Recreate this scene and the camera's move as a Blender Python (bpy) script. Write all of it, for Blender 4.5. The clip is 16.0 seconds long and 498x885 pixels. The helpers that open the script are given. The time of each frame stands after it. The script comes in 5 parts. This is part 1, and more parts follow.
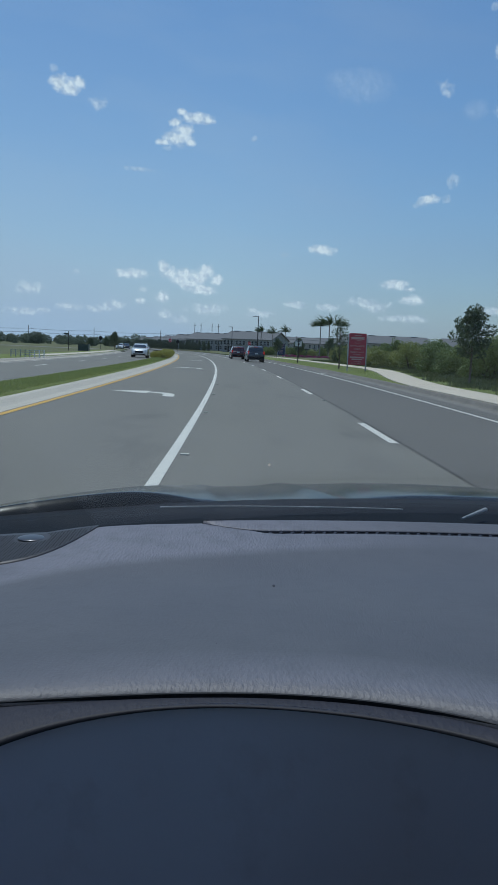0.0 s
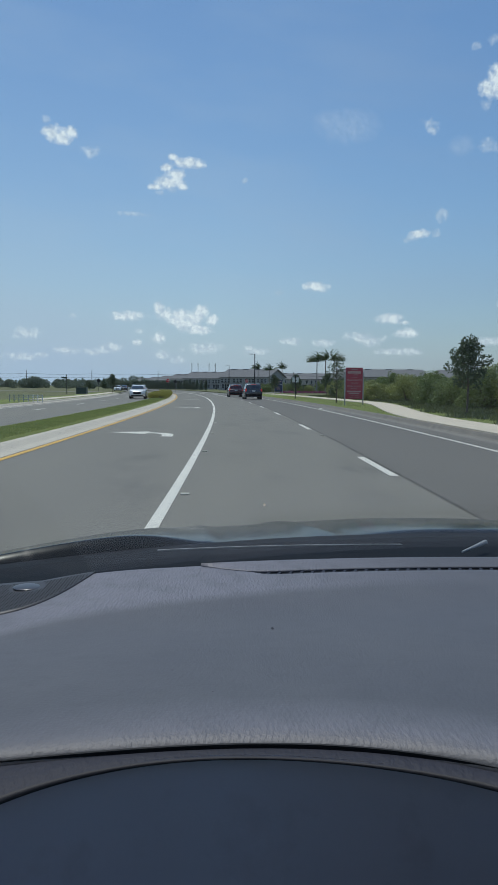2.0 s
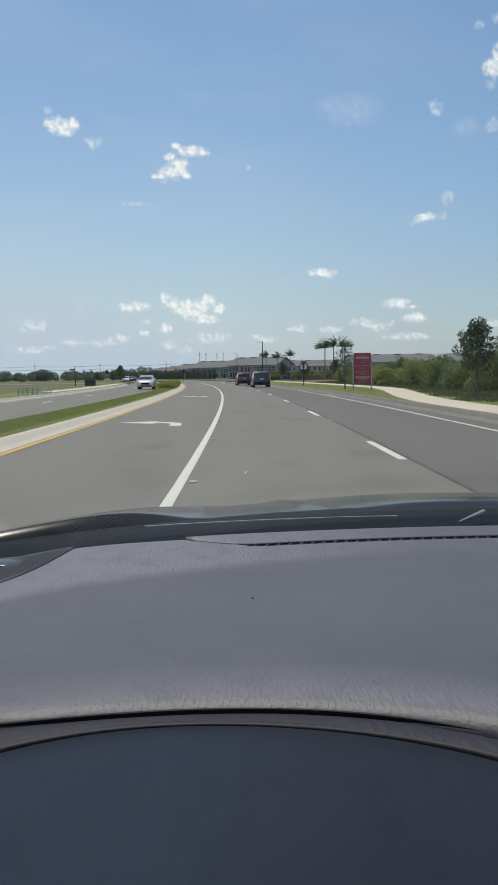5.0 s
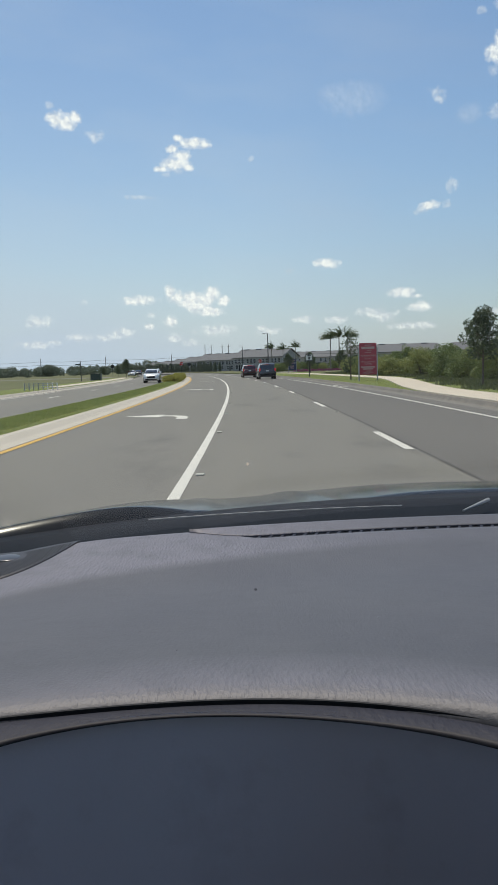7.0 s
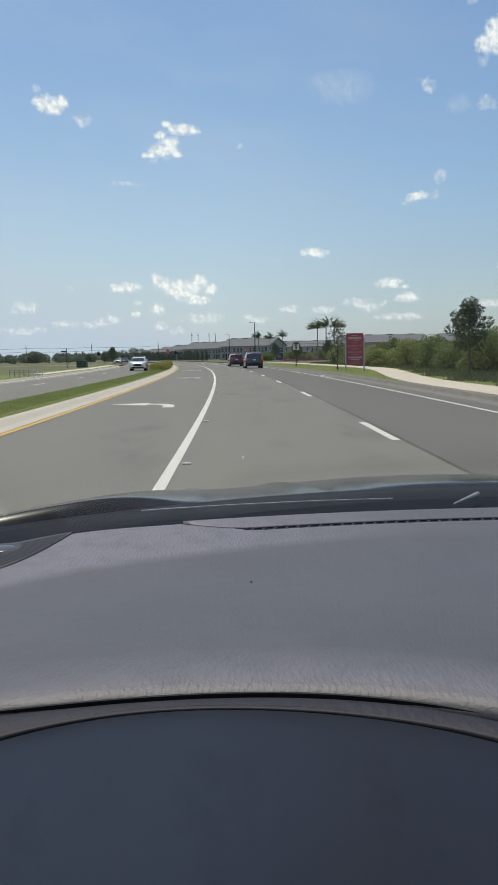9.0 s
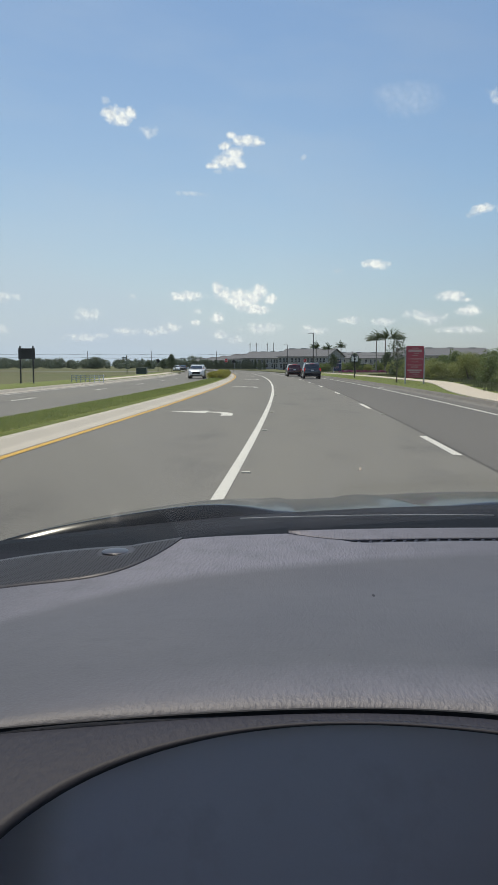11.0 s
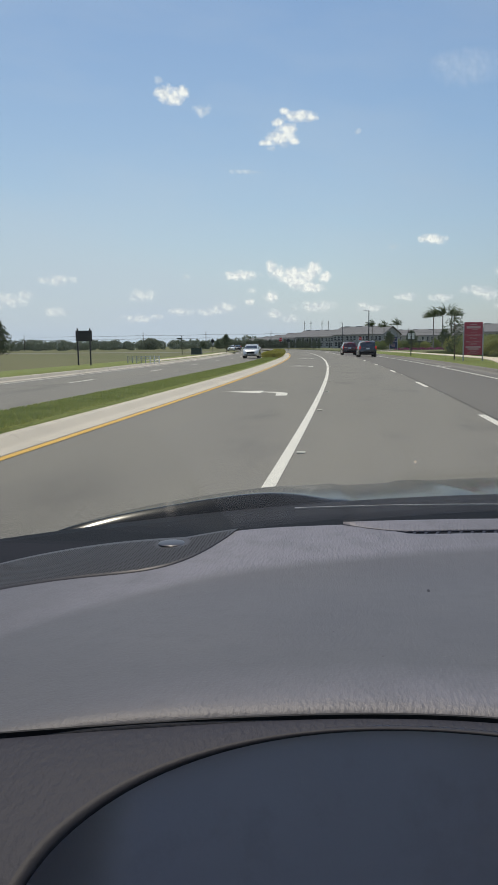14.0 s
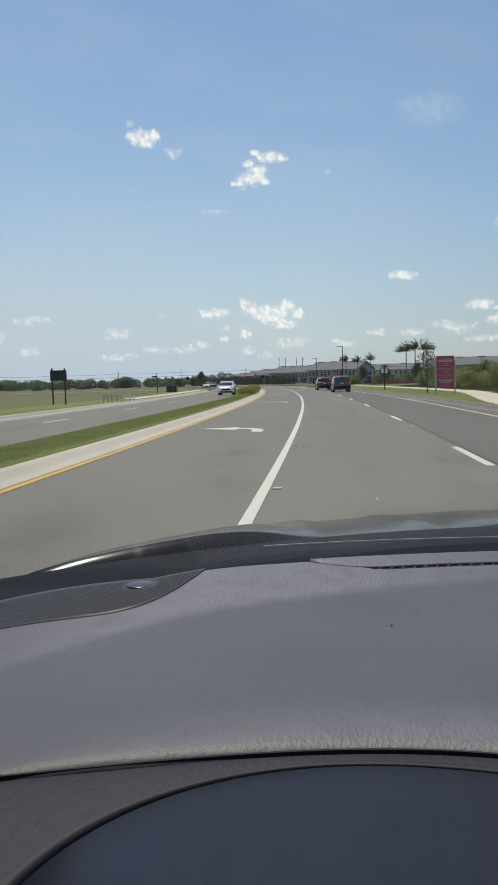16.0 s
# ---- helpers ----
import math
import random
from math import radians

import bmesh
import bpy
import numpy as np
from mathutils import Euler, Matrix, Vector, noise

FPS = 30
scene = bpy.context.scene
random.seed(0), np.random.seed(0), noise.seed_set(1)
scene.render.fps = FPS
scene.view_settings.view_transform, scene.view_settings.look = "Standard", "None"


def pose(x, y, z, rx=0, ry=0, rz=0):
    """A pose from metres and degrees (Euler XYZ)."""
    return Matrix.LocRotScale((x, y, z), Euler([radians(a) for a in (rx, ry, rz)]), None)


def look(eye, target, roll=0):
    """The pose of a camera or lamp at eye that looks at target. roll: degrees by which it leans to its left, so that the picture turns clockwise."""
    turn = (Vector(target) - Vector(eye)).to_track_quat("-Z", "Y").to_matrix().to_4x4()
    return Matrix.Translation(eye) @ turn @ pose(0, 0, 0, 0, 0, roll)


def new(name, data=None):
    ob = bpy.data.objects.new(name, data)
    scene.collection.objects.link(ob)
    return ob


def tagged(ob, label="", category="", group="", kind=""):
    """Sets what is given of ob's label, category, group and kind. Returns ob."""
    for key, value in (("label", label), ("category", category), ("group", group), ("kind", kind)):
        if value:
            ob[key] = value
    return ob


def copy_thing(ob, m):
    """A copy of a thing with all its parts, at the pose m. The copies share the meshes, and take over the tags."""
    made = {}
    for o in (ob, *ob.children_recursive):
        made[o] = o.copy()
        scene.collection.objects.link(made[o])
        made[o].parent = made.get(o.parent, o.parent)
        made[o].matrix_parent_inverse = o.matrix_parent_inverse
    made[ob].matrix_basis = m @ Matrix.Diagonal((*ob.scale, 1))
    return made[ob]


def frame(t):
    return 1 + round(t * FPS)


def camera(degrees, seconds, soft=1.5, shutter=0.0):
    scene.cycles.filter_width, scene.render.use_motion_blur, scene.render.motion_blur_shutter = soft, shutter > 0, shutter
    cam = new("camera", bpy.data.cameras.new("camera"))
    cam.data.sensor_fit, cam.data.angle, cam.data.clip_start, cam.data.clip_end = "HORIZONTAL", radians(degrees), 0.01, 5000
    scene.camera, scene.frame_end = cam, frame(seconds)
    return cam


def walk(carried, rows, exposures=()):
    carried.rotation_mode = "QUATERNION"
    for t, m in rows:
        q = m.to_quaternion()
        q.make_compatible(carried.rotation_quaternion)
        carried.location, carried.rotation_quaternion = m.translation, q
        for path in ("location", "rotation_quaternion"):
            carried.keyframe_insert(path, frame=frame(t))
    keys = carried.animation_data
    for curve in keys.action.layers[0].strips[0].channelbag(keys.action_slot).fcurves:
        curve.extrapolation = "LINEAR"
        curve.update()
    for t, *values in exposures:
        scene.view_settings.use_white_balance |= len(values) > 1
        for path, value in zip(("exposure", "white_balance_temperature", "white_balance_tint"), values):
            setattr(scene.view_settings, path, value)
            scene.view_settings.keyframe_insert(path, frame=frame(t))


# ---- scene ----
LENS = 35.0
CABIN = 0.8                      # scale of the cabin round the phone
EYE = 1.344                     # height of the phone over the road
cam = camera(LENS, 16.0, soft=1.6)
PATH = [
    (0.0, -0.0410, -0.0363, 0.0402, 83.260, -2.417, 0.214),
    (0.5, -0.0402, -0.0387, 0.0410, 83.272, -1.787, 0.416),
    (1.0, -0.0399, -0.0276, 0.0320, 83.105, -2.428, 0.652),
    (1.5, -0.0300, -0.0309, 0.0405, 83.591, -1.447, 0.376),
    (2.0, -0.0330, -0.0315, 0.0442, 85.966, -0.526, 0.028),
    (2.5, -0.0193, -0.0216, 0.0367, 85.322, -0.328, 0.313),
    (3.0, -0.0052, -0.0104, 0.0255, 84.719, 0.133, 0.650),
    (3.5, -0.0041, 0.0013, 0.0196, 85.067, -0.448, 0.238),
    (6.0, 0.0150, 0.0092, 0.0105, 85.132, 1.674, 0.653),
    (6.5, 0.0185, -0.0001, 0.0190, 84.651, 1.535, 0.317),
    (7.0, 0.0111, 0.0094, 0.0111, 84.557, 1.718, 1.038),
    (7.5, 0.0125, 0.0111, 0.0083, 84.794, 0.853, 0.349),
    (8.0, 0.0058, 0.0060, 0.0100, 84.583, 0.062, -0.745),
    (8.5, 0.0038, 0.0016, 0.0175, 83.776, 0.570, -1.258),
    (9.0, -0.0006, 0.0032, 0.0175, 83.741, 1.083, 0.083),
    (9.5, -0.0071, -0.0102, 0.0197, 83.855, 1.177, 1.024),
    (12.0, -0.1091, 0.0134, 0.0168, 84.660, -0.768, 6.145),
    (12.5, -0.1037, 0.0142, 0.0176, 84.479, -0.501, 6.628),
    (13.0, -0.0900, 0.0086, 0.0258, 83.916, 0.535, 6.587),
    (13.5, -0.0732, 0.0021, 0.0376, 83.181, 1.509, 7.152),
    (14.0, -0.0767, 0.0012, 0.0360, 82.995, 0.556, 8.162),
    (14.5, -0.0750, -0.0030, 0.0364, 82.968, 0.977, 7.923),
    (15.0, -0.0545, -0.0112, 0.0418, 84.879, 3.157, 7.125),
    (15.5, -0.0691, -0.0056, 0.0352, 85.555, 1.133, 6.008),
    (16.0, -0.0591, -0.0138, 0.0427, 85.594, 1.513, 6.370),
]
walk(cam, [(t, pose(x * CABIN, y * CABIN, EYE + z * CABIN, rx, ry, rz)) for t, x, y, z, rx, ry, rz in PATH],
     exposures=[(0.0, -0.42, 5320, 5), (1.0, -0.40, 5420, 5), (2.0, -0.28, 5680, 6), (3.5, -0.18, 5800, 7), (4.8, -0.04, 6300, 10), (6.0, 0.04, 6450, 10), (10.0, 0.04, 6450, 10), (12.0, 0.0, 6550, 11), (16.0, 0.0, 6550, 11)])

# ---- sky, sun ----
SUN_EL, SUN_AZ = 70.0, 25.0     # degrees; azimuth to the left of straight ahead
world = bpy.data.worlds.new("sky")
scene.world = world
world.use_nodes = True
wt = world.node_tree
for n in list(wt.nodes):
    wt.nodes.remove(n)


def wnode(kind, **kw):
    n = wt.nodes.new(kind)
    for k, v in kw.items():
        setattr(n, k, v)
    return n


def wmath(op, a, b=None, clamp=False):
    n = wnode("ShaderNodeMath", operation=op, use_clamp=clamp)
    for i, v in enumerate((a, b)):
        if v is None:
            continue
        if isinstance(v, (int, float)):
            n.inputs[i].default_value = v
        else:
            wt.links.new(v, n.inputs[i])
    return n.outputs[0]


w_sky = wnode("ShaderNodeTexSky", sky_type="NISHITA", sun_disc=False, sun_elevation=radians(SUN_EL), sun_rotation=radians(-SUN_AZ))
w_sky.air_density, w_sky.dust_density, w_sky.ozone_density = 1.2, 0.5, 1.6
w_co = wnode("ShaderNodeTexCoord")
w_sep = wnode("ShaderNodeSeparateXYZ")
wt.links.new(w_co.outputs["Generated"], w_sep.inputs[0])
w_az = wmath("MULTIPLY", wmath("ARCTAN2", w_sep.outputs[0], w_sep.outputs[1]), 57.2958)
w_el = wmath("MULTIPLY", wmath("ARCSINE", w_sep.outputs[2]), 57.2958)
w_pos = wnode("ShaderNodeCombineXYZ")
wt.links.new(w_az, w_pos.inputs[0])
wt.links.new(w_el, w_pos.inputs[1])


def wnoise(scale, detail, rough, off=0.0):
    m = wnode("ShaderNodeVectorMath", operation="ADD")
    wt.links.new(w_pos.outputs[0], m.inputs[0])
    m.inputs[1].default_value = (off, off * 0.7, off * 0.3)
    n = wnode("ShaderNodeTexNoise")
    n.inputs["Scale"].default_value, n.inputs["Detail"].default_value, n.inputs["Roughness"].default_value = scale, detail, rough
    wt.links.new(m.outputs[0], n.inputs["Vector"])
    return n.outputs[0]


fine_n = wnoise(1.7, 6.0, 0.56)
lump = wmath("ADD", wmath("MULTIPLY", wmath("SUBTRACT", fine_n, 0.5), 2.7), wmath("MULTIPLY", wmath("SUBTRACT", wnoise(4.0, 4.0, 0.55, 31.0), 0.5), 0.8))
# lobes of fair-weather clouds: azimuth to the right, elevation, half width, half height (degrees)
HIGH_CLOUDS = [
    (-13.83, 16.78, 0.78, 0.69), (-13.17, 16.59, 0.87, 0.6), (-12.6, 16.97, 0.6, 0.46), (-4.54, 15.4, 1.38, 0.41), (-5.56, 15.7, 0.41, 0.32),
    (-3.71, 15.24, 0.64, 0.28), (-5.99, 15.04, 0.46, 0.32), (-5.37, 14.59, 0.83, 0.46), (-5.81, 14.08, 1.29, 0.6), (-6.79, 13.76, 0.55, 0.28),
    (-4.91, 13.81, 0.5, 0.28), (16.97, 19.88, 1.19, 1.29), (16.18, 19.56, 0.69, 0.64), (17.13, 20.47, 1.01, 0.6),
]
MIDDLE_CLOUDS = [
    (-4.92, 4.99, 1.19, 0.64), (-6.47, 5.49, 0.5, 0.6), (-6.03, 5.06, 0.69, 0.6), (-5.24, 4.71, 0.87, 0.55), (-3.55, 5.2, 0.78, 0.73),
    (-4.11, 4.84, 1.01, 0.6), (-2.75, 4.73, 0.6, 0.5), (-3.76, 4.09, 1.29, 0.46), (-4.68, 4.4, 1.01, 0.46), (-8.69, 4.95, 1.38, 0.41),
    (-9.44, 4.82, 0.64, 0.23), (-6.53, 3.43, 0.6, 0.5), (-8.09, 3.1, 0.46, 0.28), (4.71, 7.12, 1.1, 0.41), (9.91, 4.91, 1.29, 0.41),
    (10.9, 4.62, 0.46, 0.18), (11.19, 3.87, 1.01, 0.41), (17.74, 5.7, 0.69, 0.37), (11.81, 10.63, 0.87, 0.37),
]
WISPS = [
    (-14.25, 17.56, 0.41, 0.28), (-11.31, 15.77, 0.83, 0.46), (-6.52, 13.4, 0.46, 0.18), (-0.46, 14.27, 0.28, 0.23), (16.06, 18.56, 0.37, 0.37),
    (16.39, 22.3, 0.41, 0.32), (15.38, 22.02, 0.37, 0.28), (12.43, 17.68, 0.64, 0.46), (12.63, 17.26, 0.5, 0.32), (16.39, 16.12, 0.83, 0.5),
    (17.59, 16.1, 0.46, 0.28), (13.35, 11.82, 0.5, 0.5), (11.35, 10.35, 0.64, 0.32), (13.07, 10.66, 0.37, 0.32), (-7.92, 3.9, 0.46, 0.23),
    (2.14, 6.74, 0.46, 0.18), (-12.61, 4.84, 0.37, 0.23), (-8.38, 11.92, 1.29, 0.18),
]
LOW_CLOUDS = [
    (-15.74, 3.59, 1.1, 0.5), (-15.97, 1.97, 1.29, 0.37), (-14.58, 2.1, 0.37, 0.23), (-12.97, 2.43, 1.01, 0.32), (-11.04, 2.37, 0.92, 0.32),
    (-9.95, 2.69, 0.92, 0.46), (-6.39, 2.28, 0.73, 0.37), (-5.15, 1.88, 0.64, 0.32), (-3.2, 2.73, 1.65, 0.5), (-0.04, 2.74, 0.55, 0.32),
    (0.4, 2.54, 1.19, 0.32), (3.04, 3.3, 1.1, 0.32), (5.22, 3.17, 1.19, 0.32), (7.91, 3.59, 1.38, 0.46), (8.67, 3.31, 1.29, 0.46),
    (16.65, 3.29, 1.74, 0.37), (10.82, 2.58, 2.02, 0.32), (-21.57, 4.59, 1.56, 0.41), (-25.02, 3.23, 1.84, 0.55), (-21.69, 2.42, 0.92, 0.37),
    (-23.72, 3.57, 0.64, 0.37),
]
SMUDGES = [
    (6.84, 17.7, 2.57, 1.29), (5.47, 18.01, 1.38, 0.83), (14.53, 16.18, 1.01, 0.73),
]


def cloud_layer(lobes, gain, soft_noise):
    top = None
    for az, el, rx_, ry_ in lobes:
        dx = wmath("MULTIPLY", wmath("SUBTRACT", w_az, az), 1 / rx_)
        dy = wmath("MULTIPLY", wmath("SUBTRACT", w_el, el), 1 / ry_)
        rr = wmath("ADD", wmath("MULTIPLY", dx, dx), wmath("MULTIPLY", dy, dy))
        top = rr if top is None else wmath("MINIMUM", top, rr)
    field_ = wmath("ADD", wmath("SUBTRACT", 1.0, wmath("POWER", top, 0.6)), wmath("MULTIPLY", lump, soft_noise))
    return wmath("MULTIPLY", field_, gain, True)


solid = cloud_layer(HIGH_CLOUDS + MIDDLE_CLOUDS, 1.40, 0.55)
wisps = wmath("MULTIPLY", cloud_layer(WISPS, 0.9, 0.9), 0.55)
low = wmath("MULTIPLY", cloud_layer(LOW_CLOUDS, 1.2, 0.75), 0.72)
smudge = wmath("MULTIPLY", cloud_layer(SMUDGES, 0.7, 0.25), 0.30)
cloud_total = wmath("MAXIMUM", wmath("MAXIMUM", solid, wisps), wmath("MAXIMUM", low, smudge))
w_flat = wnode("ShaderNodeCombineXYZ")
wt.links.new(wmath("MULTIPLY", w_az, 0.45), w_flat.inputs[0])
wt.links.new(wmath("ADD", wmath("MULTIPLY", w_el, 1.5), wmath("MULTIPLY", w_az, 0.16)), w_flat.inputs[1])
w_streak = wnode("ShaderNodeTexNoise")
w_streak.inputs["Scale"].default_value, w_streak.inputs["Detail"].default_value, w_streak.inputs["Roughness"].default_value = 0.085, 6.0, 0.56
wt.links.new(w_flat.outputs[0], w_streak.inputs["Vector"])
veil = wmath("MULTIPLY", wmath("SUBTRACT", w_streak.outputs[0], 0.44), 1.7, True)
haze = wmath("MULTIPLY", wmath("POWER", 2.718, wmath("MULTIPLY", wmath("ABSOLUTE", w_el), -0.11)), wmath("MINIMUM", wmath("MAXIMUM", wmath("SUBTRACT", 0.86, wmath("MULTIPLY", w_az, 0.018)), 0.55), 1.1))
w_haze = wnode("ShaderNodeMix", data_type="RGBA")
wt.links.new(wmath("ADD", wmath("MULTIPLY", veil, 0.55), haze, True), w_haze.inputs[0])
w_tint = wnode("ShaderNodeMix", data_type="RGBA", blend_type="MULTIPLY")
w_tint.inputs[0].default_value = 1.0
w_tint.inputs[7].default_value = (0.97, 1.03, 1.11, 1)
wt.links.new(w_sky.outputs[0], w_tint.inputs[6])
wt.links.new(w_tint.outputs[2], w_haze.inputs[6])
# the haze is brighter on the sun's side
w_hcol = wnode("ShaderNodeMix", data_type="RGBA")
w_hcol.inputs[6].default_value, w_hcol.inputs[7].default_value = (5.5, 6.25, 7.3, 1), (3.75, 4.35, 5.75, 1)
wt.links.new(wmath("MULTIPLY", wmath("ADD", w_az, 2.0), 0.05, True), w_hcol.inputs[0])
wt.links.new(w_hcol.outputs[2], w_haze.inputs[7])
w_mix = wnode("ShaderNodeMix", data_type="RGBA")
wt.links.new(wmath("MULTIPLY", cloud_total, 0.92, True), w_mix.inputs[0])
wt.links.new(w_haze.outputs[2], w_mix.inputs[6])
w_puff = wnode("ShaderNodeMix", data_type="RGBA")
w_puff.inputs[6].default_value, w_puff.inputs[7].default_value = (6.2, 6.6, 7.3, 1), (10.2, 10.0, 9.7, 1)
shade_n, lit = wnoise(1.7, 2.5, 0.5), wnoise(1.7, 2.5, 0.5, -0.17)
wt.links.new(wmath("ADD", wmath("MULTIPLY", wmath("SUBTRACT", shade_n, lit), 2.6), wmath("ADD", 0.45, wmath("MULTIPLY", solid, 0.3)), True), w_puff.inputs[0])
wt.links.new(w_puff.outputs[2], w_mix.inputs[7])
w_bg = wnode("ShaderNodeBackground")
w_bg.inputs[1].default_value = 0.10
w_out = wnode("ShaderNodeOutputWorld")
wt.links.new(w_mix.outputs[2], w_bg.inputs[0])
wt.links.new(w_bg.outputs[0], w_out.inputs[0])

sun = new("sun", bpy.data.lights.new("sun", "SUN"))
sun.data.energy, sun.data.angle, sun.data.color = 3.15, radians(0.6), (1.0, 0.90, 0.76)
sun.matrix_world = look((-math.sin(radians(SUN_AZ)) * math.cos(radians(SUN_EL)) * 50, math.cos(radians(SUN_AZ)) * math.cos(radians(SUN_EL)) * 50, math.sin(radians(SUN_EL)) * 50), (0, 0, 0))


# ---- materials ----
class Mat:
    """A principled material with a few wired-in textures in object space."""

    def __init__(self, name, color, rough=0.6, metal=0.0, spec=0.5, coat=0.0):
        self.m = bpy.data.materials.new(name)
        self.m.use_nodes = True
        self.t = self.m.node_tree
        self.b = self.t.nodes["Principled BSDF"]
        self.b.inputs["Base Color"].default_value = (*color, 1)
        self.b.inputs["Roughness"].default_value = rough
        self.b.inputs["Metallic"].default_value = metal
        self.b.inputs["Specular IOR Level"].default_value = spec
        self.b.inputs["Coat Weight"].default_value = coat
        self.col, self.space = color, None
        self.last = None

    def coords(self, scale=(1, 1, 1)):
        c = self.t.nodes.new("ShaderNodeTexCoord")
        mp = self.t.nodes.new("ShaderNodeMapping")
        mp.inputs["Scale"].default_value = scale
        self.t.links.new(c.outputs["Object"], mp.inputs[0])
        return mp.outputs[0]

    def noise(self, scale, detail=4, rough=0.6, stretch=(1, 1, 1)):
        n = self.t.nodes.new("ShaderNodeTexNoise")
        n.inputs["Scale"].default_value, n.inputs["Detail"].default_value, n.inputs["Roughness"].default_value = scale, detail, rough
        self.t.links.new(self.coords(stretch), n.inputs["Vector"])
        return n.outputs[0]

    def ramp(self, fac, lo, hi):
        r = self.t.nodes.new("ShaderNodeMapRange")
        r.inputs["From Min"].default_value, r.inputs["From Max"].default_value = lo, hi
        self.t.links.new(fac, r.inputs[0])
        return r.outputs[0]

    def tint(self, fac, other, amount=1.0):
        """Mix the colour so far with another where fac is high."""
        x = self.t.nodes.new("ShaderNodeMix")
        x.data_type = "RGBA"
        k = self.t.nodes.new("ShaderNodeMath")
        k.operation = "MULTIPLY"
        k.inputs[1].default_value = amount
        self.t.links.new(fac, k.inputs[0])
        self.t.links.new(k.outputs[0], x.inputs[0])
        if self.last is None:
            x.inputs[6].default_value = (*self.col, 1)
        else:
            self.t.links.new(self.last, x.inputs[6])
        x.inputs[7].default_value = (*other, 1)
        self.last = x.outputs[2]
        self.t.links.new(self.last, self.b.inputs["Base Color"])
        return self

    def random(self, island=True):
        if island:
            return self.t.nodes.new("ShaderNodeNewGeometry").outputs["Random Per Island"]
        return self.t.nodes.new("ShaderNodeObjectInfo").outputs["Random"]

    def bump(self, fac, strength=0.3, dist=0.01):
        b = self.t.nodes.new("ShaderNodeBump")
        b.inputs["Strength"].default_value, b.inputs["Distance"].default_value = strength, dist
        self.t.links.new(fac, b.inputs["Height"])
        old = [l.from_socket for l in self.t.links if l.to_socket == self.b.inputs["Normal"]]
        if old:
            self.t.links.new(old[0], b.inputs["Normal"])
        self.t.links.new(b.outputs[0], self.b.inputs["Normal"])
        return self

    def rough(self, fac, lo, hi):
        r = self.t.nodes.new("ShaderNodeMapRange")
        r.inputs["To Min"].default_value, r.inputs["To Max"].default_value = lo, hi
        self.t.links.new(fac, r.inputs[0])
        self.t.links.new(r.outputs[0], self.b.inputs["Roughness"])
        return self


def plain(name, color, rough=0.6, metal=0.0, spec=0.5, var=0.25, scale=3.0, coat=0.0):
    m = Mat(name, color, rough, metal, spec, coat)
    m.tint(m.noise(scale), tuple(c * (1 - var) for c in color), 1.0)
    m.bump(m.noise(scale * 12), 0.08, 0.004)
    return m.m


asphalt = Mat("asphalt", (0.220, 0.203, 0.164), 0.88, spec=0.3)
asphalt.tint(asphalt.ramp(asphalt.noise(0.35, 3, stretch=(1, 0.12, 1)), 0.35, 0.7), (0.184, 0.171, 0.147), 0.9)
asphalt.tint(asphalt.ramp(asphalt.noise(60, 3, 0.75), 0.46, 0.66), (0.34, 0.316, 0.275), 0.75)
asphalt.tint(asphalt.ramp(asphalt.noise(38, 3, 0.75), 0.52, 0.66), (0.10, 0.093, 0.082), 0.6)
asphalt.tint(asphalt.ramp(asphalt.noise(0.8, 5, stretch=(1, 0.3, 1)), 0.53, 0.74), (0.138, 0.128, 0.113), 0.75)
asphalt.bump(asphalt.noise(90, 2), 0.35, 0.006)
asphalt = asphalt.m
asphalt_dark = Mat("asphalt_newer", (0.170, 0.155, 0.132), 0.88, spec=0.3)
asphalt_dark.tint(asphalt_dark.ramp(asphalt_dark.noise(0.5, 4, stretch=(1, 0.1, 1)), 0.35, 0.7), (0.142, 0.130, 0.112), 0.9)
asphalt_dark.tint(asphalt_dark.ramp(asphalt_dark.noise(70, 2), 0.45, 0.75), (0.25, 0.235, 0.215), 0.5)
asphalt_dark.bump(asphalt_dark.noise(90, 2), 0.35, 0.006)
asphalt_dark = asphalt_dark.m

white_paint = Mat("white_road_paint", (0.76, 0.71, 0.60), 0.6)
white_paint.tint(white_paint.ramp(white_paint.noise(9, 6, 0.7), 0.5, 0.75), (0.42, 0.41, 0.39), 0.6)
white_paint.bump(white_paint.noise(80, 2), 0.3, 0.003)
white_paint = white_paint.m
yellow_paint = Mat("yellow_road_paint", (0.70, 0.40, 0.045), 0.6)
yellow_paint.tint(yellow_paint.ramp(yellow_paint.noise(7, 6, 0.7), 0.48, 0.75), (0.42, 0.27, 0.07), 0.6)
yellow_paint = yellow_paint.m
seal = Mat("tar_seam", (0.112, 0.104, 0.092), 0.85, spec=0.2)
seal.tint(seal.ramp(seal.noise(1.6, 4), 0.4, 0.65), (0.165, 0.152, 0.133), 0.9)
seal = seal.m
concrete = Mat("concrete", (0.60, 0.53, 0.425), 0.85)
concrete.tint(concrete.ramp(concrete.noise(1.2, 5), 0.4, 0.75), (0.46, 0.41, 0.34), 0.7)
concrete.tint(concrete.ramp(concrete.noise(45, 2), 0.5, 0.8), (0.25, 0.235, 0.21), 0.3)
concrete.bump(concrete.noise(60, 3), 0.25, 0.004)
concrete = concrete.m
kerb_worn = Mat("weathered_concrete", (0.27, 0.24, 0.20), 0.9)
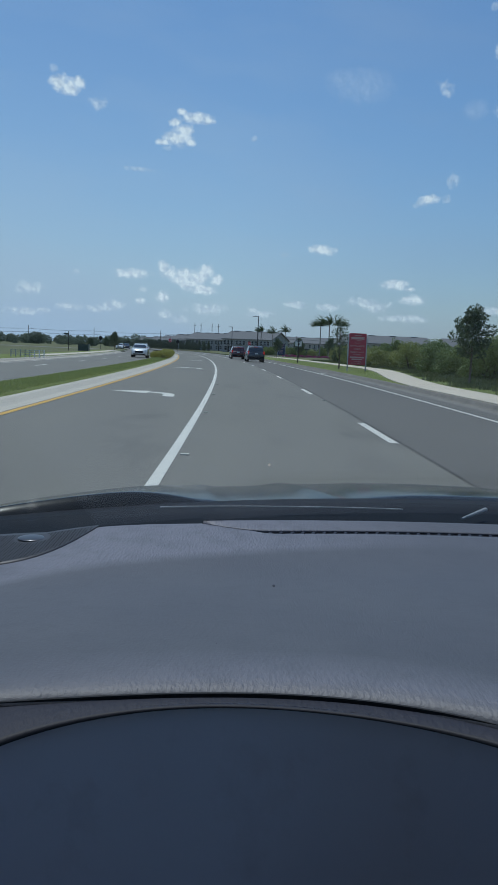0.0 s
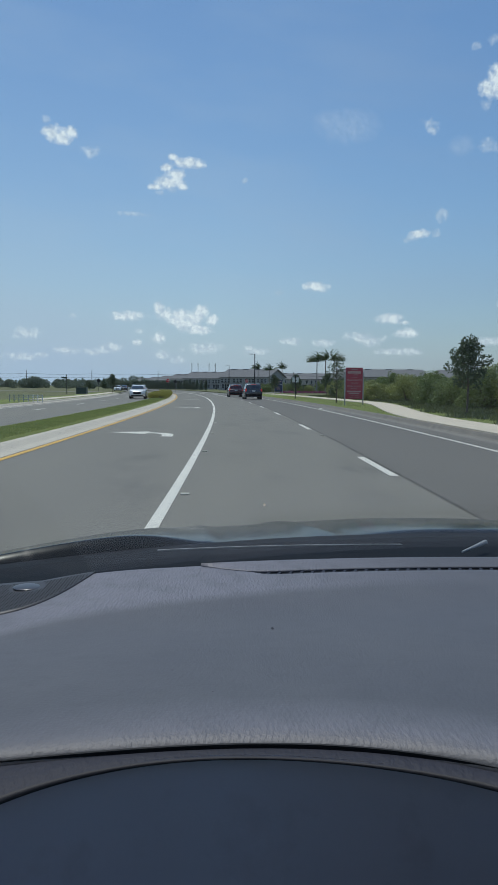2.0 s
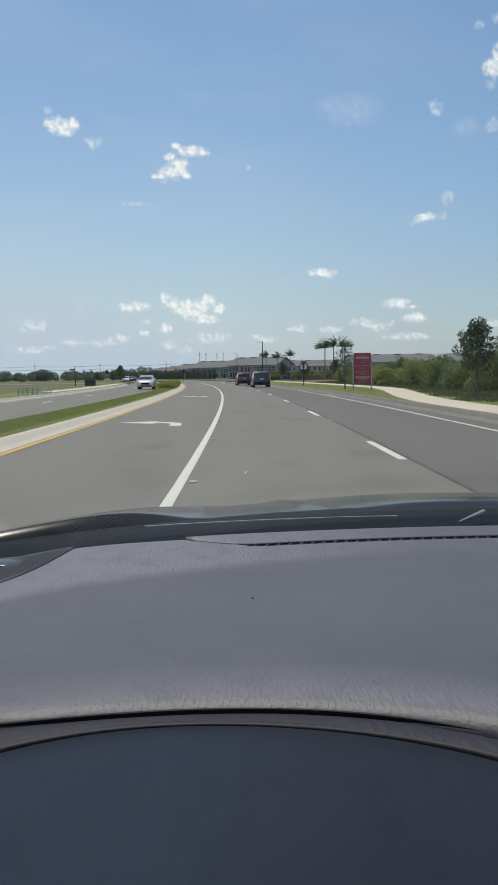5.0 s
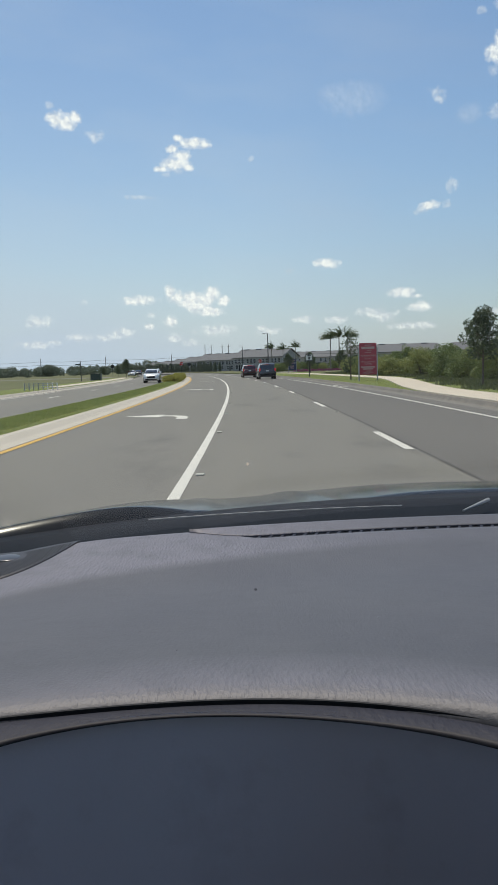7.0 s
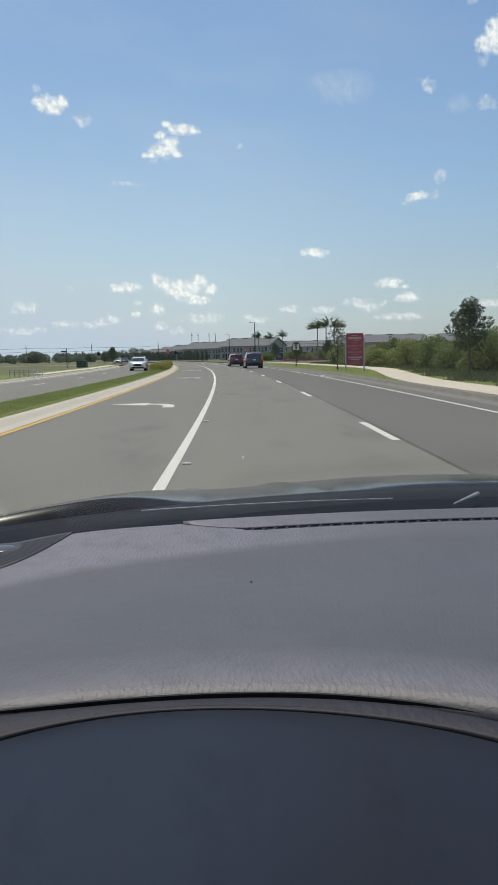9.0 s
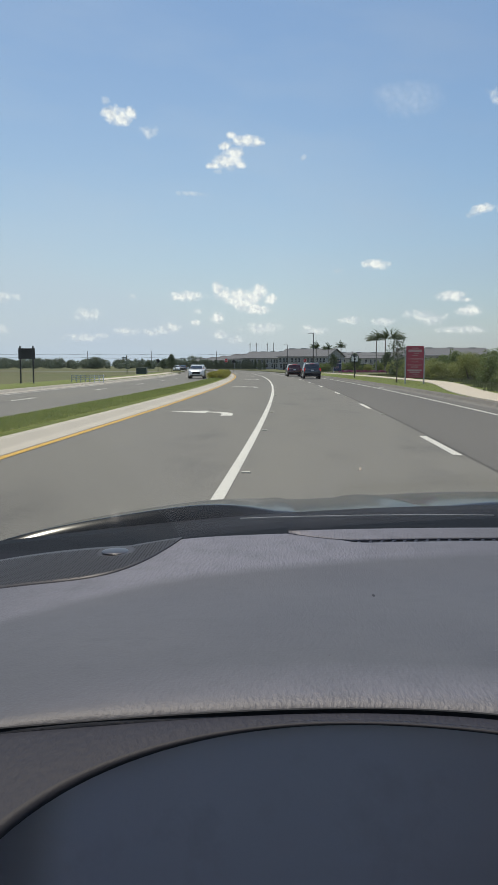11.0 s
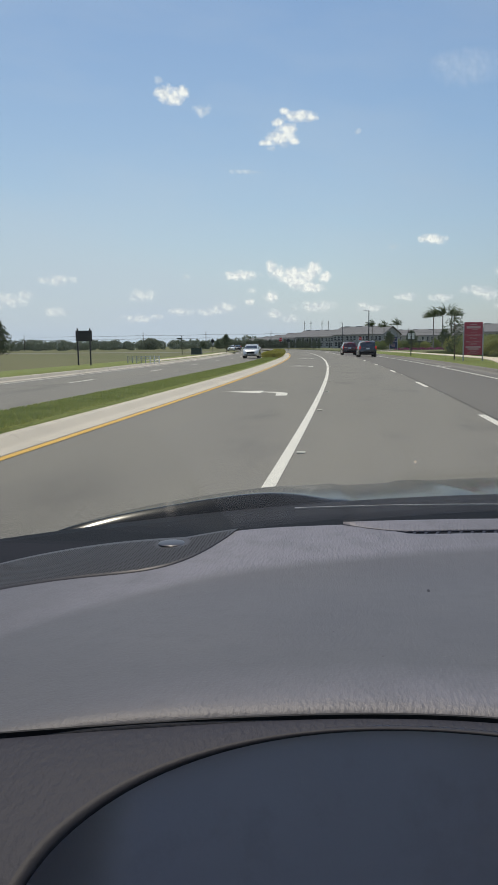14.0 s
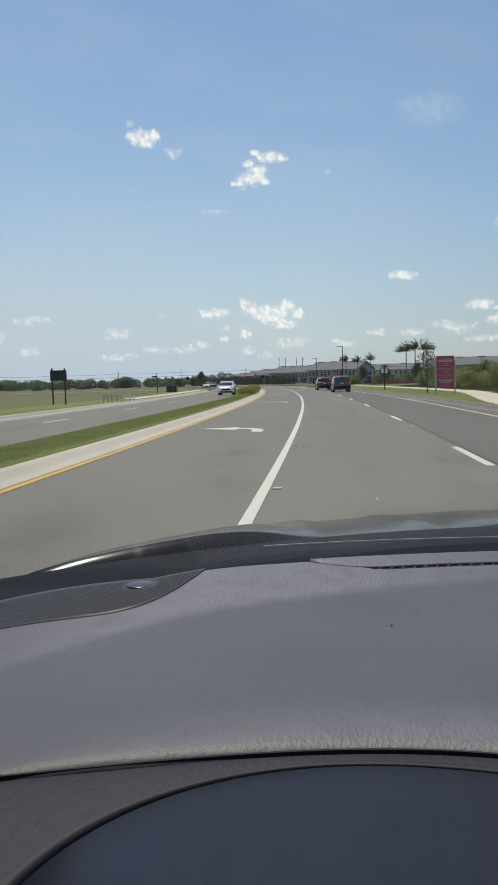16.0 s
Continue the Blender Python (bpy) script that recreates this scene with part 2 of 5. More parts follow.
kerb_worn.tint(kerb_worn.ramp(kerb_worn.noise(2.2, 5), 0.35, 0.7), (0.15, 0.135, 0.115), 0.85)
kerb_worn.bump(kerb_worn.noise(60, 3), 0.3, 0.004)
kerb_worn = kerb_worn.m
walk_concrete = Mat("sidewalk_concrete", (0.68, 0.58, 0.44), 0.88)
walk_concrete.tint(walk_concrete.ramp(walk_concrete.noise(0.8, 5), 0.4, 0.8), (0.54, 0.46, 0.35), 0.7)
walk_concrete.bump(walk_concrete.noise(60, 3), 0.25, 0.004)
walk_concrete = walk_concrete.m

grass = Mat("grass", (0.215, 0.24, 0.075), 0.9, spec=0.2)
grass.tint(grass.ramp(grass.noise(0.25, 5), 0.35, 0.7), (0.26, 0.28, 0.08), 0.9)
grass.tint(grass.ramp(grass.noise(14, 3), 0.4, 0.7), (0.10, 0.14, 0.03), 0.6)
grass.bump(grass.noise(30, 3), 0.9, 0.04)
grass = grass.m
field = Mat("field", (0.150, 0.158, 0.075), 0.95, spec=0.15)
field.tint(field.ramp(field.noise(0.05, 6), 0.35, 0.65), (0.20, 0.18, 0.105), 0.9)
field.tint(field.ramp(field.noise(2.5, 4), 0.45, 0.7), (0.10, 0.13, 0.035), 0.6)
field.bump(field.noise(5, 4), 0.8, 0.1)
field = field.m
mulch = Mat("mulch", (0.10, 0.075, 0.055), 0.95)
mulch.tint(mulch.ramp(mulch.noise(18, 4), 0.45, 0.7), (0.045, 0.033, 0.026), 0.9)
mulch.bump(mulch.noise(25, 4), 1.0, 0.05)
mulch = mulch.m


# ---- geometry helpers ----
def mesh_of(name, verts, faces, mat, smooth=False):
    me = bpy.data.meshes.new(name)
    me.from_pydata([tuple(v) for v in verts], [], [tuple(f) for f in faces])
    me.materials.append(mat)
    if smooth:
        me.polygons.foreach_set("use_smooth", [True] * len(me.polygons))
    me.update()
    return me


def piece(name, verts, faces, mat, parent=None, label="", smooth=False):
    ob = new(name, mesh_of(name, verts, faces, mat, smooth))
    ob.parent = parent
    if label:
        ob["label"] = label
    return ob


def part(name, bm, mat, parent=None, label="", smooth=False, at=None):
    me = bpy.data.meshes.new(name)
    bmesh.ops.recalc_face_normals(bm, faces=bm.faces)
    bm.to_mesh(me)
    bm.free()
    me.materials.append(mat)
    if smooth:
        me.polygons.foreach_set("use_smooth", [True] * len(me.polygons))
    ob = new(name, me)
    ob.parent = parent
    if at is not None:
        ob.matrix_basis = at
    if label:
        ob["label"] = label
    return ob


def empty(name, label, category, group="", m=None):
    ob = new(name)
    if m is not None:
        ob.matrix_basis = m
    return tagged(ob, label, category, group)


def box(bm, x0, x1, y0, y1, z0, z1, bevel=0.0):
    m = Matrix.LocRotScale(((x0 + x1) / 2, (y0 + y1) / 2, (z0 + z1) / 2), None, (abs(x1 - x0), abs(y1 - y0), abs(z1 - z0)))
    r = bmesh.ops.create_cube(bm, size=1, matrix=m)
    if bevel:
        es = list({e for v in r["verts"] for e in v.link_edges})
        bmesh.ops.bevel(bm, geom=es, offset=bevel, segments=2, affect="EDGES", profile=0.5)
    return bm


def tube(bm, p, q, r0, r1=None, seg=10):
    p, q = Vector(p), Vector(q)
    d = q - p
    m = Matrix.Translation((p + q) / 2) @ d.to_track_quat("Z", "Y").to_matrix().to_4x4()
    bmesh.ops.create_cone(bm, cap_ends=True, segments=seg, radius1=r0, radius2=r0 if r1 is None else r1, depth=d.length, matrix=m)
    return bm


def shift(y):
    """How far the road has swung to the left, y metres on."""
    return -0.00705 * y - (0.000408 * y * y if y > 0 else 0.0)


def along(u, y, z=0.0):
    return (u + shift(y), y, z)


def strip(name, profile, y0, y1, step, mat, parent=None, smooth=False):
    """A ribbon along the road: profile holds (offset, height)."""
    n = max(1, round((y1 - y0) / step))
    k = len(profile)
    verts = [along(u, y0 + (y1 - y0) * i / n, z) for i in range(n + 1) for u, z in profile]
    faces = [(i * k + j, i * k + j + 1, (i + 1) * k + j + 1, (i + 1) * k + j) for i in range(n) for j in range(k - 1)]
    return piece(name, verts, faces, mat, parent, smooth=smooth)


def paint(name, u0, u1, y0, y1, mat, parent, z=0.006):
    n = max(1, round((y1 - y0) / 3))
    verts, faces = [], []
    for i in range(n + 1):
        y = y0 + (y1 - y0) * i / n
        verts += [along(u0, y, z), along(u1, y, z)]
    faces = [(2 * i, 2 * i + 1, 2 * i + 3, 2 * i + 2) for i in range(n)]
    return piece(name, verts, faces, mat, parent)


# ---- ground and road ----
BACK, INTER0, INTER1, FAR = -150.0, 148.0, 164.0, 330.0
prof = [(-3500, 0.0), (-300, 0.1), (-60, 0.1), (-15.4, 0.13), (-14.22, 0.125), (-14.20, -0.25), (7.08, -0.25), (7.10, 0.125), (12, 0.2), (40, 0.35), (300, 0.2), (3500, 0.0)]
ys = [-3500, -600] + list(np.arange(-150, 331, 10)) + [600, 3800]
gv = [((u + shift(min(max(y, -150), 330))), y, z if -160 < y < 331 else 0.08) for y in ys for u, z in prof]
k = len(prof)
gf = [(i * k + j, i * k + j + 1, (i + 1) * k + j + 1, (i + 1) * k + j) for i in range(len(ys) - 1) for j in range(k - 1)]
ground = tagged(piece("ground", gv, gf, field), "flat grassy ground running out to the horizon", "ground", kind="structure")

road = strip("road", [(-4.55, 0.0), (-0.98, 0.01), (2.36, 0.03), (6.5, 0.0)], BACK, FAR, 4.0, asphalt, smooth=True)
far_road = strip("road_far", [(-13.6, 0.0), (-10.4, 0.05), (-7.2, 0.0)], BACK, FAR, 4.0, asphalt, smooth=True)
right_lane = strip("right_lane_paving", [(2.49, 0.0335), (6.48, 0.0035)], BACK, INTER0 - 8, 4.0, asphalt_dark, road, smooth=True)
tagged(far_road, "grey asphalt carriageway across the median", "road", kind="structure")
junction = strip("road_junction", [(-7.3, -0.002), (-4.4, -0.002)], INTER0 - 6.5, INTER1 + 8, 4.0, asphalt)
tagged(junction, "grey asphalt gap in the median at the junction", "road", kind="structure")
tagged(road, "grey asphalt road with faint tar seams, curving gently left", "road", kind="structure")
paint("edge_line", 5.60, 5.72, BACK, 112, white_paint, road, 0.020)
paint("turn_lane_line", -0.945, -0.815, -26, INTER0 - 5, white_paint, road, 0.017)
paint("yellow_line", -4.47, -4.33, -25, INTER0 - 5, yellow_paint, road, 0.007)
paint("far_edge_line", -13.1, -12.98, BACK, INTER0 - 4, white_paint, far_road, 0.016)
y = 12.05 - 13.2 * 9
while y < 98:
    paint("lane_dash", 2.29, 2.43, y, y + 3.3, white_paint, road, 0.035)
    paint("lane_dash", -10.45, -10.32, y + 3, y + 6.0, white_paint, far_road, 0.055)
    y += 13.2
paint("lane_line", 2.29, 2.43, 104, INTER0 - 5, white_paint, road, 0.035)
paint("tar_seam", 2.46, 2.515, BACK, 110, seal, road, 0.0345)
for i in range(18):
    if i % 3:
        paint("bike_lane_dash", 5.60, 5.72, 113 + i * 1.6, 113.9 + i * 1.6, white_paint, road, 0.012)

# ---- own car: the cabin in which the phone is held ----
dash_skin = Mat("dash_vinyl", (0.051, 0.053, 0.065), 0.58, spec=0.85)
dash_skin.tint(dash_skin.ramp(dash_skin.noise(6, 5, 0.65), 0.38, 0.68), (0.065, 0.067, 0.077), 0.9)
dash_skin.tint(dash_skin.ramp(dash_skin.noise(46, 4, 0.6), 0.48, 0.72), (0.038, 0.040, 0.050), 0.5)
dash_skin.tint(dash_skin.ramp(dash_skin.noise(260, 3), 0.62, 0.8), (0.2, 0.2, 0.2), 0.25)
dash_skin.bump(dash_skin.noise(330, 3, 0.6), 0.34, 0.0011)
dash_skin.bump(dash_skin.noise(110, 3, 0.6, (1.5, 0.7, 1)), 0.07, 0.002)
# wrinkled zones: along the brow by the seam and along the screen
ds_t = dash_skin.t


def ds_math(op, p, q, clamp=False):
    nd = ds_t.nodes.new("ShaderNodeMath")
    nd.operation, nd.use_clamp = op, clamp
    for i, v in enumerate((p, q)):
        if isinstance(v, (int, float)):
            nd.inputs[i].default_value = v
        else:
            ds_t.links.new(v, nd.inputs[i])
    return nd.outputs[0]


ds_sep = ds_t.nodes.new("ShaderNodeSeparateXYZ")
ds_t.links.new(dash_skin.coords(), ds_sep.inputs[0])
ds_x, ds_y = ds_sep.outputs[0], ds_sep.outputs[1]
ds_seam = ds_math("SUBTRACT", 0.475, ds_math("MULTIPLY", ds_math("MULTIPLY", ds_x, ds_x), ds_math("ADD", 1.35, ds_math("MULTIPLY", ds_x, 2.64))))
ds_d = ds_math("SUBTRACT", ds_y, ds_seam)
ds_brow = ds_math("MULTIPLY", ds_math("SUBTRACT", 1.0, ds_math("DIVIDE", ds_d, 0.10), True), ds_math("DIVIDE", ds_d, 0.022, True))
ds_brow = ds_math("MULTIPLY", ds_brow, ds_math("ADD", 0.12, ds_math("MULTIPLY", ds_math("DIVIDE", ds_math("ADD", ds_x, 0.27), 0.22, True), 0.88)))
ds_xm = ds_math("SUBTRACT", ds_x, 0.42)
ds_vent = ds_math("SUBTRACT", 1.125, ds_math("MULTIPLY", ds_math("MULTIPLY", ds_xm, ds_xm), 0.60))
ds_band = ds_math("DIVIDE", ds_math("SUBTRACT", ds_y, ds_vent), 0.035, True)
# the painted sheen along the glass fades towards both sides
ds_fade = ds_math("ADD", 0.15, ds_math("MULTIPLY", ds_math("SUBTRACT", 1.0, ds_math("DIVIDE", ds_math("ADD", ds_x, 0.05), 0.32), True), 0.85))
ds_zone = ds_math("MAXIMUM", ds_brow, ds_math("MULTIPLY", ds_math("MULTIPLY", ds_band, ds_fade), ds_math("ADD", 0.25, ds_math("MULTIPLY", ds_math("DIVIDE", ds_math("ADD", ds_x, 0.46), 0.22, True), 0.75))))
dash_skin.bump(ds_math("MULTIPLY", dash_skin.noise(175, 2, 0.5, (1.6, 0.5, 1)), ds_math("ADD", ds_zone, 0.12)), 0.40, 0.0028)
# sheen on the brow and along the glass, painted as paler colour; slightly smoother too
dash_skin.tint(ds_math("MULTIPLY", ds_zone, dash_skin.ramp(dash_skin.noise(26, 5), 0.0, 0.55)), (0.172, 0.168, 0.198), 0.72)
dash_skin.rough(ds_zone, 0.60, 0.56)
dash_skin = dash_skin.m
cluster_mat = Mat("cluster_plastic", (0.52, 0.52, 0.60), 0.38, spec=0.5)
cluster_mat.tint(cluster_mat.noise(7, 4), (0.45, 0.445, 0.51), 0.9)
cluster_mat.tint(cluster_mat.ramp(cluster_mat.noise(16, 5, 0.65), 0.55, 0.75), (0.38, 0.365, 0.42), 0.6)
cluster_mat.bump(cluster_mat.noise(300, 2), 0.12, 0.0006)
cluster_mat = cluster_mat.m
black_plastic = Mat("black_plastic", (0.014, 0.015, 0.017), 0.85, spec=0.12)
black_plastic.tint(black_plastic.noise(20, 4), (0.022, 0.022, 0.024), 0.8)
black_plastic = black_plastic.m
cowl_mat = Mat("cowl_plastic", (0.010, 0.012, 0.016), 0.65, spec=0.08)
cowl_mat.tint(cowl_mat.noise(14, 4), (0.017, 0.019, 0.024), 0.8)
cowl_mat.bump(cowl_mat.noise(160, 3), 0.15, 0.001)
cowl_mat = cowl_mat.m
grille_mat = Mat("grille_plastic", (0.034, 0.033, 0.038), 0.5)
grille_mat.tint(grille_mat.noise(40, 3), (0.026, 0.026, 0.030), 0.8)
grille_mat = grille_mat.m
hole_mat = plain("grille_hole", (0.008, 0.008, 0.009), 0.8)
sensor_mat = Mat("sensor_dome", (0.055, 0.055, 0.062), 0.30)
sensor_mat = sensor_mat.m
hood_skin = Mat("hood_vinyl", (0.0205, 0.0235, 0.038), 0.60, spec=0.24)
hood_skin.tint(hood_skin.ramp(hood_skin.noise(6, 4), 0.4, 0.75), (0.027, 0.029, 0.045), 0.7)
hood_skin.bump(hood_skin.noise(420, 3, 0.6), 0.16, 0.0008)
hood_skin.bump(hood_skin.noise(190, 2, 0.5, (1.2, 0.7, 1)), 0.24, 0.0024)
hood_skin = hood_skin.m
rim_vinyl = plain("rim_vinyl", (0.025, 0.025, 0.032), 0.6, spec=0.3, scale=20)
splash_mat = bpy.data.materials.new("dried_splash")
splash_mat.use_nodes = True
sp_t = splash_mat.node_tree
sp_t.nodes.remove(sp_t.nodes["Principled BSDF"])
sp_b = sp_t.nodes.new("ShaderNodeBsdfTranslucent")
sp_b.inputs[0].default_value = (0.34, 0.33, 0.31, 1)
sp_t.links.new(sp_b.outputs[0], sp_t.nodes["Material Output"].inputs[0])
headliner = plain("headliner_cloth", (0.72, 0.70, 0.69), 0.95, scale=8)
trim_mat = plain("cabin_trim", (0.36, 0.335, 0.34), 0.75, scale=6)
car_paint = Mat("dark_car_paint", (0.014, 0.016, 0.019), 0.15, spec=0.13)
car_paint = car_paint.m
wiper_mat = plain("wiper_metal", (0.42, 0.42, 0.42), 0.45, var=0.3, scale=30)

glass_m = bpy.data.materials.new("windscreen_glass")
glass_m.use_nodes = True
gt = glass_m.node_tree
gt.nodes.remove(gt.nodes["Principled BSDF"])
g_tr, g_gl, g_mx = gt.nodes.new("ShaderNodeBsdfTransparent"), gt.nodes.new("ShaderNodeBsdfGlossy"), gt.nodes.new("ShaderNodeMixShader")
g_tr.inputs[0].default_value = (0.95, 0.975, 0.965, 1)
g_gl.inputs["Roughness"].default_value = 0.0
g_lw = gt.nodes.new("ShaderNodeLayerWeight")
g_lw.inputs[0].default_value = 0.5
g_pw, g_ad = gt.nodes.new("ShaderNodeMath"), gt.nodes.new("ShaderNodeMath")
g_pw.operation, g_ad.operation = "POWER", "ADD"
g_pw.inputs[1].default_value, g_ad.inputs[1].default_value = 5.0, 0.004
gt.links.new(g_lw.outputs["Facing"], g_pw.inputs[0])
gt.links.new(g_pw.outputs[0], g_ad.inputs[0])
gt.links.new(g_ad.outputs[0], g_mx.inputs[0])
gt.links.new(g_tr.outputs[0], g_mx.inputs[1])
gt.links.new(g_gl.outputs[0], g_mx.inputs[2])
gt.links.new(g_mx.outputs[0], gt.nodes["Material Output"].inputs[0])

tinted_glass = glass_m.copy()
tinted_glass.name = "tinted_glass"
for nd in tinted_glass.node_tree.nodes:
    if nd.type == "BSDF_TRANSPARENT":
        nd.inputs[0].default_value = (0.45, 0.48, 0.47, 1)

HALF = 1.06                     # half the cabin's width, before its scale
MID = 0.45                       # the car's middle line, to the right of the phone


def back_edge(x):
    return max(1.03, 1.268 - 0.44 * (x - 0.42) ** 2)


def vent_line(x):
    return 1.207 - 0.44 * (x - 0.42) ** 2


def ledge_line(x):
    t = min(1.0, max(0.0, (0.0 - x) / 0.104))
    return vent_line(x) + 0.010 + (back_edge(x) - vent_line(x) - 0.010) * t ** 1.7


def seam_line(x):
    """The gap between the dash pad and the instrument hood, an arch in plan."""
    if x < -0.42:
        return 0.3693 + 0.324 * (x + 0.42)
    if x > 0.2:
        return max(0.262, 0.3911 - 0.950 * (x - 0.2))
    return 0.4753 - 0.0283 * x - 1.3467 * x ** 2 - 2.6435 * x ** 3 - 2.1397 * x ** 4


def soft(v, w):
    return w * math.log1p(math.exp(min(60.0, v / w)))


def pad_z(x, y):
    """Height of the dash top over its own plan: a brow by the seam, a long fall, a ramp up to the screen."""
    d = max(0.0, y - seam_line(x))
    brow = 0.4 + 0.6 * min(1.0, max(0.0, (x + 0.32) / 0.22))
    z = -0.190 + 0.0018 * math.exp(-d / 0.05) + 0.0150 * brow * (1 - math.exp(-d / 0.036)) * math.exp(-d / 0.12) - 0.10 * max(0.0, y - 0.43)
    z += 0.14 * soft(y - vent_line(x) + 0.19, 0.03)
    z -= 0.45 * max(0.0, -0.18 - x) ** 2
    return z - 0.030 * max(0.0, abs(x - MID) - 0.70)


def surf(name, xs, lo, hi, rows, zfun, mat, parent, label="", thick=0.012):
    """A curved sheet over x from lo(x) to hi(x), closed below to a slab."""
    nx, top = len(xs), []
    for x in xs:
        for j in range(rows + 1):
            t = j / rows
            y = lo(x) + (hi(x) - lo(x)) * t
            top.append((x, y, EYE + zfun(x, y, t)))
    k = rows + 1
    n = len(top)
    verts = top + [(a, b, c - thick) for a, b, c in top]
    faces = []
    for i in range(nx - 1):
        for j in range(rows):
            a, b, c, d = i * k + j, (i + 1) * k + j, (i + 1) * k + j + 1, i * k + j + 1
            faces += [(a, b, c, d), (a + n, d + n, c + n, b + n)]
        for j in (0, rows):
            a, b = i * k + j, (i + 1) * k + j
            faces.append((a, a + n, b + n, b) if j == 0 else (a, b, b + n, a + n))
    for i in (0, nx - 1):
        for j in range(rows):
            a, b = i * k + j, i * k + j + 1
            faces.append((a, b, b + n, a + n) if i == 0 else (a, a + n, b + n, b))
    return piece(name, verts, faces, mat, parent, label, smooth=True)


own_car = empty("own_car", "dark car with a grey vinyl dashboard on the asphalt", "car", m=Matrix.Translation((0, 0, EYE)) @ Matrix.Scale(CABIN, 4) @ Matrix.Translation((0, 0, -EYE)))
xs = [float(v) for v in np.linspace(MID - HALF, 1.50, 110)]


def pad_front(x, y, t):
    d = y - seam_line(x)
    return pad_z(x, y) - 0.003 * max(0.0, 1 - d / 0.012) ** 2          # the padded front edge rolls down into the seam


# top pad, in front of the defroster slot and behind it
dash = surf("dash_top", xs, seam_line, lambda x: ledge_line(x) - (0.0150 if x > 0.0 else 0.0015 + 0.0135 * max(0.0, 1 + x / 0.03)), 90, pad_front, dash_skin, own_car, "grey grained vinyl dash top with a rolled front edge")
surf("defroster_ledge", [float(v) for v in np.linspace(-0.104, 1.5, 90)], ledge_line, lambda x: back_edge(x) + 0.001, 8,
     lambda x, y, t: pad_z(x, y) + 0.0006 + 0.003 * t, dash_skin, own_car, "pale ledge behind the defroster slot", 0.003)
# defroster slot: dark trough with slats
surf("defroster_slot", [float(v) for v in np.linspace(-0.035, 0.94, 40)], lambda x: vent_line(x) - 0.012, lambda x: vent_line(x) + 0.014, 1, lambda x, y, t: pad_z(x, y) - 0.008, hole_mat, own_car, "dark defroster slot", 0.004)
for i in range(57):
    x = -0.02 + i * 0.017
    bm = box(bmesh.new(), -0.0022, 0.0022, -0.0058, 0.0100, -0.007, -0.0002)
    part("vent_slat", bm, hood_skin, own_car, at=pose(x, vent_line(x), EYE + pad_z(x, vent_line(x)), 0, 0, -14))

# instrument hood: lower shelf with an arched rim over the dark cluster
HX, HY, HA, HB, HR = -0.0246, 0.3124, 0.2171, 0.1540, 1.078

LIP = 0.0035                     # how far the arched rim stands up


def hood_z(x, y):
    return -0.1948 - 0.20 * max(0.0, seam_line(max(-0.36, min(x, 0.2))) - y) - 1.5 * max(0.0, 0.36 - y) ** 2


hood_v, hood_f, rim_v, ringn, rows = [], [], [], 72, 9
for i in range(ringn + 1):
    a = math.pi * (1.16 - 1.32 * i / ringn)
    ca, sa = math.cos(a), math.sin(a)
    ha = HA if ca < 0 else HA * HR
    rx, ry = HX + ha * ca, HY + HB * sa if sa > 0 else HY + 0.35 * sa
    # where the same spoke meets the seam (or the shelf's end)
    t = 1.0
    while True:
        ox, oy = HX + ha * ca * t, (HY + HB * sa * t if sa > 0 else HY + 0.35 * sa)
        if t > 2.2 or oy > seam_line(max(-0.5, min(0.5, ox))) + 0.004 or abs(ox) > 0.42:
            break
        t += 0.004
    crown = 0.0026 * max(0.0, sa) ** 2          # the rim thins out at the top of the arch
    edge = 0.0012 * (1 - 0.9 * max(0.0, sa) ** 2)
    for j in range(rows + 1):
        q = j / rows
        x, y = rx + (ox - rx) * q, ry + (oy - ry) * q
        lip = edge * max(0.0, 1 - q * 2.2) ** 2
        hood_v.append((x, y, EYE + hood_z(x, y) + (LIP - crown) * (1 - q ** 2) - lip))
    for q in range(6):
        w = q / 5 * math.pi / 2
        rim_v.append((HX + (rx - HX) * (1 - 0.026 * math.sin(w)), ry - 0.0014 * math.sin(w), EYE + hood_z(rx, ry) + LIP - crown - edge - (0.0050 - 1.4 * crown) * (1 - math.cos(w))))
k = rows + 1
for i in range(ringn):
    for j in range(rows):
        a, b = i * k + j, (i + 1) * k + j
        hood_f.append((a, b, b + 1, a + 1))
hood = piece("instrument_hood", hood_v, hood_f, hood_skin, own_car, "arched grey hood lip over the instrument cluster", smooth=True)
piece("hood_rim", rim_v, [(6 * i + j, 6 * i + 6 + j, 6 * i + 7 + j, 6 * i + 1 + j) for i in range(ringn) for j in range(5)], rim_vinyl, own_car, "rolled dark inner edge of the hood", smooth=True)
seam_v, seam_f = [], []
for i in range(60):
    x = -0.55 + 0.95 * i / 59
    for dy, dz in ((0.0030, 0.0040), (0.0010, 0.0040), (0.0004, 0.0010), (-0.0016, 0.0002)):
        seam_v.append((x, seam_line(x) + dy, EYE - 0.1958 + dz))
seam_f = [(4 * i + j, 4 * i + 4 + j, 4 * i + 5 + j, 4 * i + 1 + j) for i in range(59) for j in range(3)]
piece("dash_seam", seam_v, seam_f, hole_mat, own_car, "dark gap along the dash pad")
